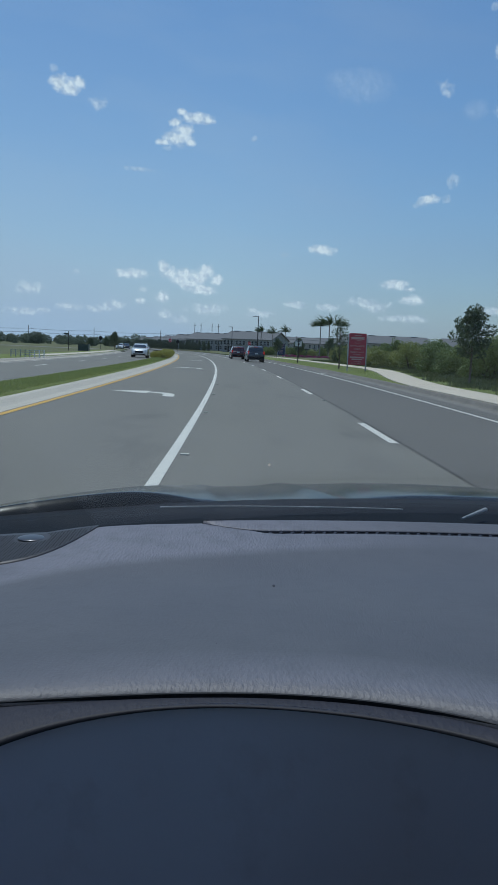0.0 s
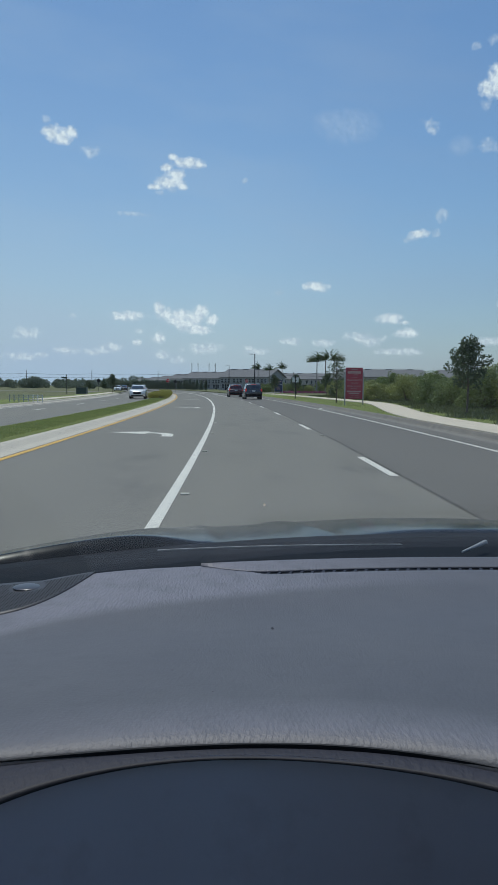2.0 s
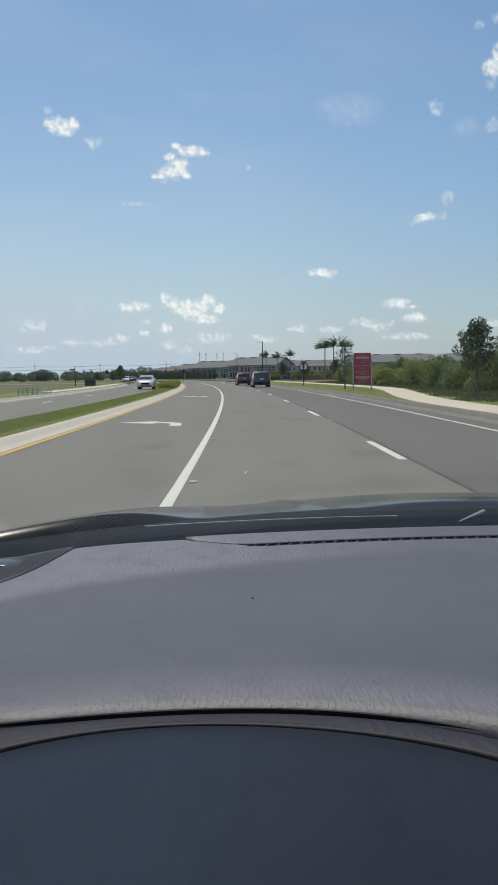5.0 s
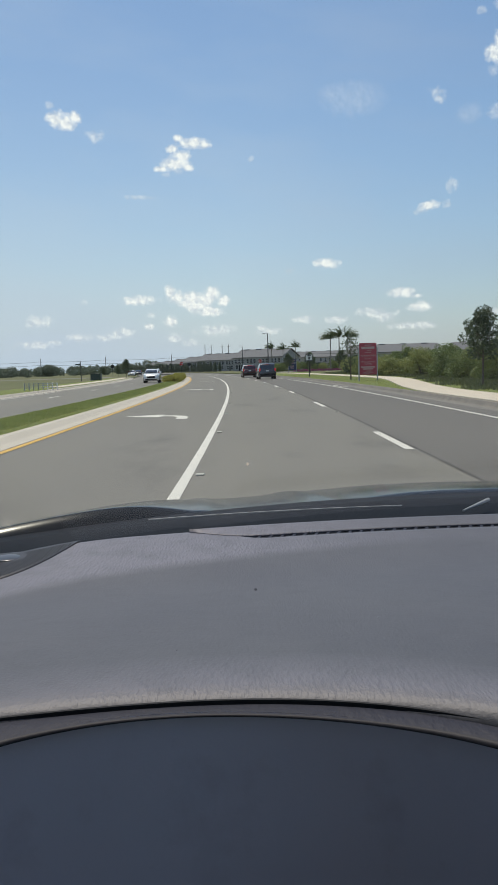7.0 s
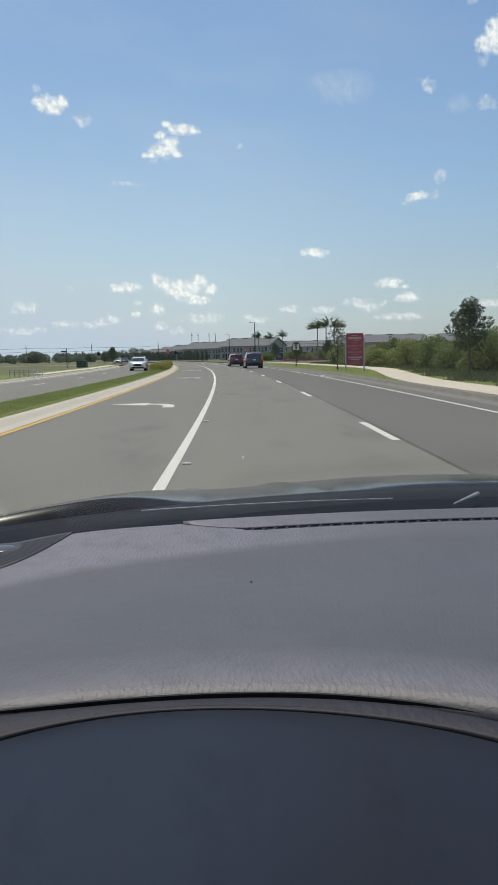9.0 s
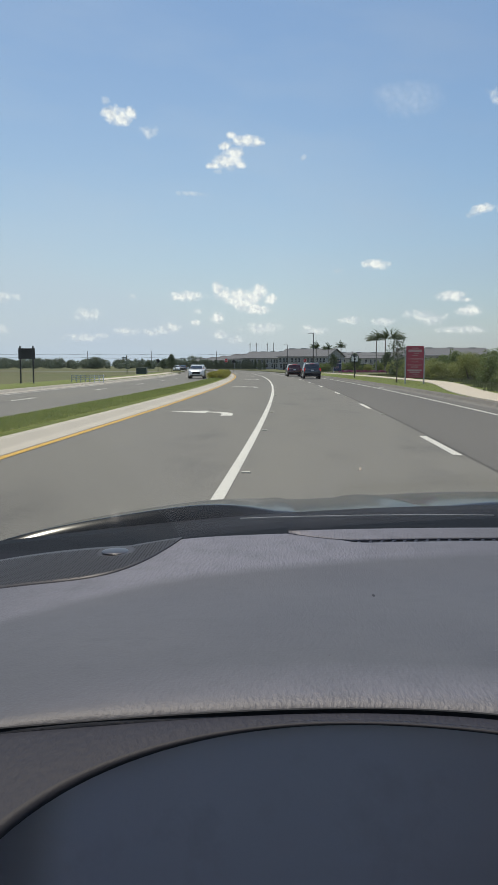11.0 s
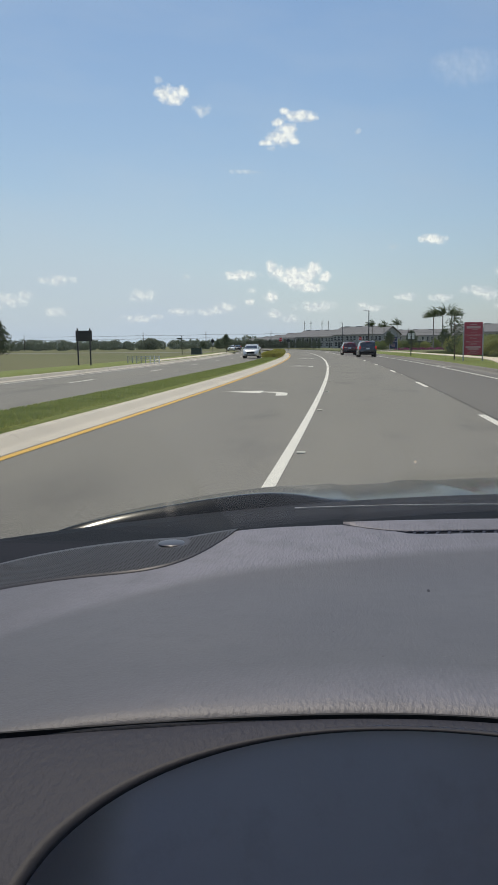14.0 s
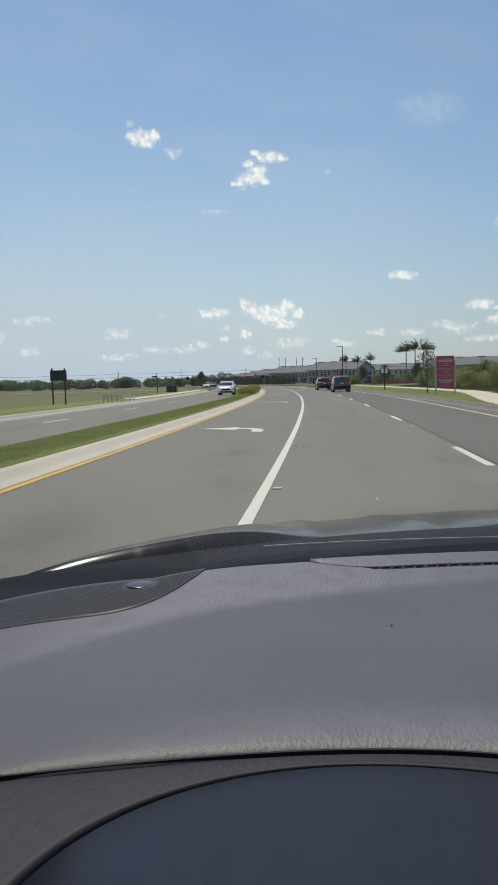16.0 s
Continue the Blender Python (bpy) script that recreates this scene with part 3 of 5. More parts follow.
# cluster cover: a steep, faintly dished panel behind the rim
cl_v, cl_f, cn, cm = [], [], 60, 16
for i in range(cn + 1):
    x = HX + (i / cn - 0.5) * 0.62
    ha = HA if x < HX else HA * HR
    y_top = HY + HB * math.sqrt(max(0.30, 1 - ((x - HX) / ha) ** 2)) + 0.0015
    lean = 0.10 - 0.085 * min(1.0, max(0.0, (x - HX + 0.02) / 0.12))
    for j in range(cm + 1):
        d = j / cm
        cl_v.append((x, y_top - lean * d, EYE + hood_z(x, y_top) + LIP - 0.0024 - 0.32 * d))
cl_f = [(i * (cm + 1) + j, (i + 1) * (cm + 1) + j, (i + 1) * (cm + 1) + j + 1, i * (cm + 1) + j + 1) for i in range(cn) for j in range(cm)]
piece("cluster_cover", cl_v, cl_f, cluster_mat, own_car, "smooth dark instrument cluster cover", smooth=True)

# speaker grille in the corner by the pillar
def grille_edge(x):
    return 0.887 + 0.185 * (max(0.0, x + 0.46) / 0.21) ** 6


gx = [float(v) for v in -0.2490 - 0.375 * np.linspace(0, 1, 54) ** 1.8][::-1]
grille = surf("speaker_grille", gx, grille_edge, lambda x: back_edge(x) + 0.004, 14, lambda x, y, t: pad_z(x, y) + 0.0016 - 0.0014 * max(0, 1 - t / 0.06), grille_mat, own_car, "perforated dark speaker grille", 0.006)
hv, hf = [], []
for i in range(96):
    for j in range(88):
        x = -0.245 - i * 0.0040
        y = 0.83 + j * 0.0048 + (0.0024 if i % 2 else 0)
        if y < grille_edge(x) + 0.007 or y > back_edge(x) - 0.006 or (x + 0.3269) ** 2 + (y - 1.006) ** 2 < 0.025 ** 2:
            continue
        z = EYE + pad_z(x, y) + 0.0021
        n0 = len(hv)
        hv += [(x + 0.0013 * math.cos(a), y + 0.0016 * math.sin(a), z) for a in [math.pi / 3 * q for q in range(6)]]
        hf.append(tuple(range(n0, n0 + 6)))
tagged(piece("perforation", hv, hf, hole_mat, grille), kind="stuff")
bm = bmesh.new()
bmesh.ops.create_uvsphere(bm, u_segments=24, v_segments=10, radius=1, matrix=Matrix.LocRotScale((-0.3269, 1.006, EYE - 0.2252), None, (0.019, 0.019, 0.0026)))
part("light_sensor", bm, sensor_mat, own_car, "small round glossy sensor dome", smooth=True)
dimple_mat = plain("worn_vinyl", (0.036, 0.033, 0.040), 0.7, scale=60)
# flecks of dust on the vinyl
for fx, fy, r in ((-0.0042, 0.8547, 0.0019), (0.1076, 0.6984, 0.0011), (-0.2322, 0.3844, 0.0026), (-0.10, 0.66, 0.0005), (-0.06, 0.585, 0.0005), (0.21, 0.60, 0.0006)):
    bm = bmesh.new()
    bmesh.ops.create_icosphere(bm, subdivisions=1, radius=r, matrix=Matrix.Diagonal((1, 3.2, 0.35, 1) if fy > 0.45 else (1, 1.3, 0.10, 1)))
    part("speck", bm, (rim_vinyl if fy > 0.45 else dimple_mat) if fx < 0.05 else sensor_mat, own_car, at=Matrix.Translation((fx, fy, EYE + (pad_z(fx, fy) if fy > 0.45 else hood_z(fx, fy)) + 0.0004)))


# windscreen, cowl, bonnet
def screen(x, t):
    yb = back_edge(x) + 0.035
    return (x * (1 - 0.10 * t) + MID * 0.10 * t, yb + (0.20 - 0.10 * (x - MID) ** 2 - yb) * t, EYE - 0.246 + 0.63 * t + 0.03 * math.sin(math.pi * t))


sv, sf, sn, sm = [], [], 40, 20
for s in (0, 1):
    for i in range(sn + 1):
        for j in range(sm + 1):
            p = Vector(screen(MID - HALF + 2 * HALF * i / sn, j / sm))
            sv.append(p + Vector((0, 0.0030, 0.0042)) * s)
n, k = (sn + 1) * (sm + 1), sm + 1
for i in range(sn):
    for j in range(sm):
        a, b, c, d = i * k + j, (i + 1) * k + j, (i + 1) * k + j + 1, i * k + j + 1
        sf += [(a, d, c, b), (a + n, b + n, c + n, d + n)]
windscreen = piece("windscreen", sv, sf, glass_m, own_car, "clear raked windscreen with faint dash reflections", smooth=True)
windscreen.visible_shadow = False
bm = bmesh.new()
bmesh.ops.create_icosphere(bm, subdivisions=2, radius=1.0, matrix=Matrix.Translation((-0.012, 0.985, EYE - 0.1085)) @ Matrix.Rotation(radians(-32), 4, "X") @ Matrix.Diagonal((0.0017, 0.0050, 0.0006, 1)))
part("dried_splash", bm, splash_mat, windscreen, "pale dried splash on the glass").visible_shadow = False


def cowl_back(x):
    return back_edge(x) + 0.002


def cowl_front(x):
    return max(1.08, 1.545 - 0.30 * (x - MID) ** 2)


surf("cowl_panel", [float(v) for v in np.linspace(MID - 1.26, MID + 1.26, 64)], cowl_back, cowl_front, 8, lambda x, y, t: -0.262 + 0.016 * t - 0.02 * abs(x - MID) ** 2, cowl_mat, own_car, "black plastic cowl under the windscreen")


def ease_in(q):
    q = min(1.0, q)
    return q * q * (3 - 2 * q)


def bonnet_z(x, y, t):
    c = abs(x - MID)
    wing = 0.056 * math.exp(-((c - 0.86) / (0.28 if c < 0.86 else 0.30)) ** 4)
    crease = 0.005 * math.exp(-((c - 0.30 - 0.12 * t) / 0.022) ** 2) + 0.004 * math.exp(-((c - 0.55 - 0.10 * t) / 0.020) ** 2)
    return crease - 0.262 - 0.120 * (t ** 1.5) - 0.055 * c ** 2.2 + (0.016 * math.exp(-(c / 0.27) ** 4) + wing) * (1 - t) * ease_in(t / 0.045)


surf("bonnet", [float(v) for v in np.linspace(MID - HALF, MID + HALF, 180)], lambda x: cowl_front(x) + 0.006, lambda x: 2.50 - 0.22 * (x - MID) ** 2, 48, bonnet_z, car_paint, own_car, "glossy dark bonnet mirroring the sky")
bm = bmesh.new()
prev = None
for i in range(9):
    x = -0.19 + 0.055 * i
    p = Vector((x, cowl_front(x) - 0.10 - 0.004 * i, EYE - 0.240 - 0.0002 * i))
    if prev is not None:
        tube(bm, prev, p, 0.0011, seg=6)
    prev = p
part("wiper_blade", bm, wiper_mat, own_car, "thin wiper arm catching the light")
bm = bmesh.new()
tube(bm, (0.345, 1.345, EYE - 0.243), (0.402, 1.398, EYE - 0.2355), 0.0018, 0.0046, 8)
part("wiper_arm", bm, wiper_mat, own_car, "grey wiper arm joint")

# closed cabin round the phone
LOW = EYE - EYE / CABIN
bm = box(bmesh.new(), MID - 0.90, MID + 0.90, -2.2, 0.21, EYE + 0.385, EYE + 0.43, 0.01)
part("roof_lining", bm, headliner, own_car, "pale cloth roof lining")
bm = box(bmesh.new(), MID - 0.93, MID + 0.93, -2.24, 0.24, EYE + 0.432, EYE + 0.46, 0.012)
part("roof", bm, car_paint, own_car, "dark painted roof")
bm = box(bmesh.new(), MID - 0.92, MID + 0.92, -2.26, -2.22, EYE - 0.04, EYE + 0.43, 0.01)
pane = part("rear_window", bm, glass_m, own_car, "clear rear window")
pane.visible_shadow = False
for sx in (-1, 1):
    bm = bmesh.new()
    tube(bm, (MID + sx * 1.09, 0.86, EYE - 0.25), (MID + sx * 0.88, 0.13, EYE + 0.40), 0.03, 0.035, 12)
    part("windscreen_pillar", bm, trim_mat, own_car, smooth=True)
    lo0, lo1, hi1, hi0 = (MID + sx * 1.07, -0.66, EYE - 0.24), (MID + sx * 1.07, 0.84, EYE - 0.24), (MID + sx * 0.90, 0.13, EYE + 0.40), (MID + sx * 0.90, -0.66, EYE + 0.40)
    side = [lo0, lo1, hi1, hi0] + [(x_ - sx * 0.004, y_, z_) for x_, y_, z_ in (lo0, lo1, hi1, hi0)]
    piece("side_window", side, [(0, 1, 2, 3), (7, 6, 5, 4), (0, 4, 5, 1), (1, 5, 6, 2), (2, 6, 7, 3), (3, 7, 4, 0)], tinted_glass, own_car, "tinted side window")
    bm = box(bmesh.new(), MID + sx * HALF, MID + sx * (HALF + 0.08), -2.2, 1.0, LOW + 0.35, EYE - 0.24, 0.03)
    part("door_panel", bm, trim_mat, own_car)
    bm = box(bmesh.new(), MID + sx * (HALF + 0.083), MID + sx * (HALF + 0.115), -2.26, 1.06, LOW + 0.33, EYE - 0.235, 0.014)
    part("door_skin", bm, car_paint, own_car, "dark painted outer skin")
    bm = box(bmesh.new(), MID + sx * 0.90, MID + sx * 1.08, -0.80, -0.65, EYE - 0.24, EYE + 0.40, 0.01)
    part("door_pillar", bm, trim_mat, own_car)
    bm = box(bmesh.new(), MID + sx * (HALF - 0.01), MID + sx * (HALF + 0.03), 1.0, 2.30, LOW + 0.40, EYE - 0.48, 0.01)
    part("front_wing", bm, car_paint, own_car)
    for wy in (1.75, -1.4):
        bm = bmesh.new()
        tube(bm, (MID + sx * 0.85, wy, LOW + 0.42), (MID + sx * 1.10, wy, LOW + 0.42), 0.415, seg=28)
        part("tyre", bm, black_plastic, own_car)
bm = box(bmesh.new(), MID - HALF, MID + HALF, 2.24, 2.30, LOW + 0.40, EYE - 0.50, 0.01)
part("front_panel", bm, car_paint, own_car)
bm = box(bmesh.new(), MID - HALF - 0.08, MID + HALF + 0.08, -2.30, -2.262, LOW + 0.33, EYE - 0.05, 0.012)
part("tail_skin", bm, car_paint, own_car)
bm = box(bmesh.new(), MID - HALF, MID + HALF, -2.25, -2.18, LOW + 0.35, EYE - 0.05, 0.01)
part("rear_panel", bm, trim_mat, own_car)
bm = box(bmesh.new(), MID - HALF, MID + HALF, -2.2, 1.0, LOW + 0.35, LOW + 0.42)
part("cabin_floor", bm, trim_mat, own_car)
bm = box(bmesh.new(), MID - HALF + 0.02, MID + HALF - 0.02, 0.50, 0.54, LOW + 0.42, EYE - 0.26)
part("lower_dash", bm, trim_mat, own_car)

# ---- kerbs, median, verges, footway ----
def kerb(name, u_road, u_back, y0, y1, label, mat=None, low=False):
    """A concrete gutter and kerb; the kerb rises from u_road towards u_back, in poured lengths."""
    s = 1 if u_back > u_road else -1
    prof = [(u_road, 0.004), (u_road + s * 0.42, -0.012), (u_road + s * 0.47, 0.02), (u_road + s * 0.53, 0.115), (u_road + s * 0.56, 0.142), (u_road + s * 0.60, 0.150), (u_back, 0.150), (u_back + s * 0.005, -0.05)]
    if low:
        prof = [(u_road, 0.004), (u_road + s * 0.30, -0.004), (u_road + s * 0.36, 0.012), (u_road + s * 0.52, 0.092), (u_road + s * 0.57, 0.106), (u_road + s * 0.63, 0.110), (u_back, 0.112), (u_back + s * 0.005, -0.05)]
    thing = empty(name, label, "kerb")
    thing["kind"] = "structure"
    y = y0
    while y < y1 - 0.1:
        e = min(y1, y + 6.0)
        ob = strip("kerb_length", prof, y, e - 0.014, 2.0, mat or concrete, thing, smooth=False)
        y = e
    return thing


kerb("kerb_median_near", -4.52, -5.24, -25, INTER0 - 6, "pale concrete kerb and gutter along the grass median", low=True)
kerb("kerb_median_far", -7.23, -6.60, -25, INTER0 - 6, "pale concrete kerb on the far side of the median")
kerb("kerb_verge_near", 6.47, 7.14, BACK, INTER0 - 10, "weathered grey concrete kerb and gutter along the verge", kerb_worn)
kerb("kerb_verge_far", -13.58, -14.26, BACK, INTER0 - 10, "pale concrete kerb on the far verge")

median = strip("median_lawn", [(-5.20, 0.09), (-5.245, 0.125), (-5.5, 0.175), (-6.0, 0.215), (-6.4, 0.19), (-6.60, 0.155), (-6.64, 0.12)], -25, INTER0 - 6, 2.0, grass, smooth=True)
tagged(median, "mown green grass strip between the carriageways", "grass", kind="structure")


def verge_z(u):
    return 0.135 + max(0, u - 7) * 0.012


verge = strip("verge_lawn", [(7.12, 0.12), (7.15, 0.152), (9.0, 0.172), (12.0, 0.215), (14.5, 0.25), (14.6, 0.15)], BACK, INTER0 - 10, 4.0, grass, smooth=True)
tagged(verge, "mown green grass verge beside the road", "grass", kind="structure")
far_verge = strip("far_verge_lawn", [(-18.0, 0.10), (-17.9, 0.16), (-15.5, 0.165), (-14.27, 0.152), (-14.24, 0.1)], BACK, INTER0 - 10, 4.0, grass, smooth=True)
tagged(far_verge, "mown grass verge beyond the far carriageway", "grass", kind="structure")


def ease(y, a, b):
    t = min(1.0, max(0.0, (y - a) / (b - a)))
    return t * t * (3 - 2 * t)


def path_mid(y):
    return 7.92 + 3.9 * ease(y, 29, 66)


def footway(name, mid, half, y0, y1, zf, label):
    thing = empty(name, label, "pavement")
    thing["kind"] = "structure"
    y = y0
    while y < y1 - 0.1:
        v, f = [], []
        for i in range(3):
            yy = y + (1.8 - 0.016) * i / 2
            u = mid(yy)
            z = zf(u)
            v += [along(u - half, yy, z - 0.12), along(u - half, yy, z), along(u + half, yy, z), along(u + half, yy, z - 0.12)]
        for i in range(2):
            f += [(4 * i + j, 4 * i + j + 1, 4 * i + j + 5, 4 * i + j + 4) for j in range(3)]
        f += [(0, 1, 2, 3), (11, 10, 9, 8)]
        piece("slab", v, f, walk_concrete, thing)
        y += 1.8
    return thing


footway("pavement_near", path_mid, 0.88, -20, 135, lambda u: 0.172 + max(0, u - 7) * 0.0145, "pale concrete footway swinging away from the kerb")
footway("pavement_far", lambda y: -15.4, 0.75, 64, 140, lambda u: 0.185, "pale concrete footway beyond the far kerb")

# cross street at the junction
for nm, x0, x1 in (("cross_street_far", -120, -14 - 10.3), ("cross_street_near", 6.2 - 10.0, 120)):
    n = 12
    v = [(x0 + (x1 - x0) * i / n, (INTER0 if j == 0 else INTER1) + 0.04 * abs(x0 + (x1 - x0) * i / n), 0.03 if (x1 == 120 and i == 0) or (x0 == -120 and i == n) else (0.30 if x1 == 120 else 0.16)) for i in range(n + 1) for j in (0, 1)]
    tagged(piece(nm, v, [(2 * i, 2 * i + 1, 2 * i + 3, 2 * i + 2) for i in range(n)], asphalt), "grey asphalt side street meeting the road", "road", kind="structure")
for i in range(9):
    u = -12.8 + i * 2.2
    paint("crossing_bar", u, u + 1.1, INTER0 - 4.5, INTER0 - 2.4, white_paint, road, 0.06)
    paint("crossing_bar", u, u + 1.1, INTER1 + 2.4, INTER1 + 4.5, white_paint, road, 0.06)


# left-turn arrows and lane studs
def turn_arrow(y0):
    x0 = -1.93
    pts_l = [(0.13, 0.0), (0.13, 0.85), (0.02, 1.42), (-0.26, 1.80), (-0.62, 1.95)]
    pts_r = [(-0.15, 0.0), (-0.15, 0.78), (-0.22, 1.18), (-0.36, 1.42), (-0.62, 1.58)]
    v = [along(x0 + a * 1.12, y0 + b * 0.95, 0.012) for a, b in pts_l] + [along(x0 + a * 1.12, y0 + b * 0.95, 0.012) for a, b in pts_r]
    f = [(i, i + 1, i + 6, i + 5) for i in range(4)]
    n = len(v)
    v += [along(x0 - 0.68, y0 + 2.33, 0.012), along(x0 - 1.82, y0 + 1.77, 0.012), along(x0 - 0.68, y0 + 1.03, 0.012)]
    f.append((n, n + 1, n + 2))
    return piece("turn_arrow", v, f, white_paint, road, "white left-turn arrow")


for y0 in (21.4, 50.0, 79.0, 108.0):
    turn_arrow(y0)
# bicycle lane marking near the kerb
def ring(cx, cy, r, w, n=16):
    v = [along(cx + q * math.cos(2 * math.pi * i / n), cy + 1.6 * q * math.sin(2 * math.pi * i / n), 0.014) for q in (r, r - w) for i in range(n)]
    return v, [(i, (i + 1) % n, (i + 1) % n + n, i + n) for i in range(n)]


for by0 in (48.0, 98.0):
    bv, bf = [], []
    for cx in (5.88, 6.22):
        v, f = ring(cx, by0, 0.14, 0.05)
        bf += [tuple(q + len(bv) for q in p) for p in f]
        bv += v
    n0 = len(bv)
    bv += [along(5.86, by0, 0.0145), along(5.92, by0, 0.0145), along(6.10, by0 + 0.75, 0.0145), along(6.04, by0 + 0.75, 0.0145), along(6.16, by0 + 0.1, 0.0145), along(6.24, by0, 0.0145)]
    bf += [(n0, n0 + 1, n0 + 2, n0 + 3), (n0 + 3, n0 + 4, n0 + 5, n0 + 2)]
    piece("bicycle_mark", bv, bf, white_paint, road, "white bicycle lane symbol")
    v = [along(6.0, by0 + 2.0, 0.014), along(6.1, by0 + 2.0, 0.014), along(6.1, by0 + 3.0, 0.014), along(6.22, by0 + 3.0, 0.014), along(6.05, by0 + 4.0, 0.014), along(5.88, by0 + 3.0, 0.014), along(6.0, by0 + 3.0, 0.014)]
    piece("lane_arrow", v, [tuple(range(7))], white_paint, road, "white straight arrow in the bicycle lane")
stud = plain("road_stud", (0.66, 0.62, 0.52), 0.7, spec=0.2)
for i in range(12):
    y = 9.9 + i * 6.6
    bm = box(bmesh.new(), -0.055, 0.055, -0.05, 0.05, 0, 0.018, 0.005)
    part("road_stud", bm, stud, road, at=Matrix.Translation(along(-0.72, y, 0.012)))
for i in range(6):
    y = 22.2 + i * 13.2
    bm = box(bmesh.new(), -0.055, 0.055, -0.05, 0.05, 0, 0.018, 0.005)
    part("road_stud", bm, stud, road, at=Matrix.Translation(along(2.40, y, 0.03)))


# ---- grass blades, foliage ----
def leaf_mat(name, a, b, dark, rough=0.55, other=None):
    m = Mat(name, a, rough, spec=0.35)
    m.tint(m.random(), b, 0.9)
    m.tint(m.ramp(m.noise(0.9, 3), 0.45, 0.7), dark, 0.6)
    if other:
        m.tint(m.ramp(m.random(False), 0.35, 0.9), other, 0.75)
    out = m.t.nodes["Material Output"]
    tr, add = m.t.nodes.new("ShaderNodeBsdfTranslucent"), m.t.nodes.new("ShaderNodeMixShader")
    m.t.links.new(m.last, tr.inputs[0])
    add.inputs[0].default_value = 0.35
    m.t.links.new(m.b.outputs[0], add.inputs[1])
    m.t.links.new(tr.outputs[0], add.inputs[2])
    m.t.links.new(add.outputs[0], out.inputs[0])
    return m.m


blade_mat_wild = leaf_mat("wild_grass_blade", (0.12, 0.145, 0.06), (0.21, 0.21, 0.10), (0.08, 0.095, 0.05))
blade_mat = leaf_mat("grass_blade", (0.31, 0.35, 0.10), (0.46, 0.46, 0.18), (0.20, 0.25, 0.07))
rng = np.random.default_rng(7)


def blades(name, spots, h0, h1, mat, label, category="grass"):
    """spots: (n, 3) roots; thin leaning triangles."""
    n = len(spots)
    a = rng.uniform(0, 2 * np.pi, n)
    h = rng.uniform(h0, h1, n)
    w = h * 0.16 + 0.006
    lean = rng.normal(0, 0.35, (n, 2)) * h[:, None]
    d = np.stack([np.cos(a) * w, np.sin(a) * w, np.zeros(n)], 1)
    top = spots + np.concatenate([lean, h[:, None]], 1)
    v = np.stack([spots - d, spots + d, top], 1).reshape(-1, 3)
    me = bpy.data.meshes.new(name)
    me.from_pydata(v.tolist(), [], np.arange(3 * n).reshape(-1, 3).tolist())
    me.materials.append(mat)
    return tagged(new(name, me), label, category, kind="stuff")


def shift_np(y):
    return -0.00705 * y - np.where(y > 0, 0.000408 * y * y, 0)


n = 52000
by = 11 + 85 * rng.random(n) ** 1.6
bu = rng.uniform(-6.60, -5.24, n)
blades("median_grass_blades", np.stack([bu + shift_np(by), by, 0.165 + 0.04 * np.cos((bu + 6.0) * 1.6)], 1), 0.02, 0.055, blade_mat, "short green grass blades on the median")
n = 30000
by = 26 + 80 * rng.random(n) ** 1.4
bu = rng.uniform(7.05, 14.4, n)
keep = np.abs(bu - np.array([path_mid(float(q)) for q in by])) > 0.9
by, bu = by[keep], bu[keep]
blades("verge_grass_blades", np.stack([bu + shift_np(by), by, 0.15 + (bu - 7) * 0.0125], 1), 0.015, 0.04, blade_mat, "short green grass blades on the verge")


leaf_bright = leaf_mat("shrub_leaf", (0.15, 0.205, 0.07), (0.28, 0.31, 0.115), (0.085, 0.125, 0.05), other=(0.34, 0.35, 0.12))
leaf_dark = leaf_mat("tree_leaf", (0.085, 0.115, 0.065), (0.135, 0.165, 0.09), (0.06, 0.085, 0.05))
# far foliage: distance haze is put into this paler, greyer leaf colour
leaf_hazed = leaf_mat("hazed_far_leaf", (0.16, 0.19, 0.135), (0.20, 0.23, 0.16), (0.12, 0.145, 0.115))
leaf_yellow = leaf_mat("hedge_leaf", (0.30, 0.29, 0.05), (0.42, 0.38, 0.09), (0.12, 0.15, 0.03))
leaf_pink = leaf_mat("flower_petal", (0.36, 0.07, 0.20), (0.45, 0.14, 0.26), (0.10, 0.10, 0.07))
frond_mat = leaf_mat("palm_frond", (0.06, 0.095, 0.035), (0.10, 0.135, 0.05), (0.035, 0.055, 0.022), 0.45)
bark = Mat("bark", (0.16, 0.125, 0.095), 0.9)
bark.tint(bark.ramp(bark.noise(9, 5, 0.6, (1, 1, 0.25)), 0.4, 0.7), (0.08, 0.062, 0.05), 0.9)
bark.bump(bark.noise(20, 4, 0.6, (1, 1, 0.3)), 0.7, 0.02)
bark = bark.m
palm_bark = Mat("palm_bark", (0.30, 0.27, 0.235), 0.88)
palm_bark.tint(palm_bark.ramp(palm_bark.noise(3.5, 4, 0.6, (0.3, 0.3, 3.2)), 0.45, 0.62), (0.17, 0.15, 0.13), 0.85)
palm_bark.tint(palm_bark.ramp(palm_bark.noise(1.4, 4), 0.55, 0.75), (0.42, 0.40, 0.36), 0.5)
palm_bark.bump(palm_bark.noise(10, 3, 0.6, (0.5, 0.5, 4)), 0.5, 0.02)
palm_bark = palm_bark.m


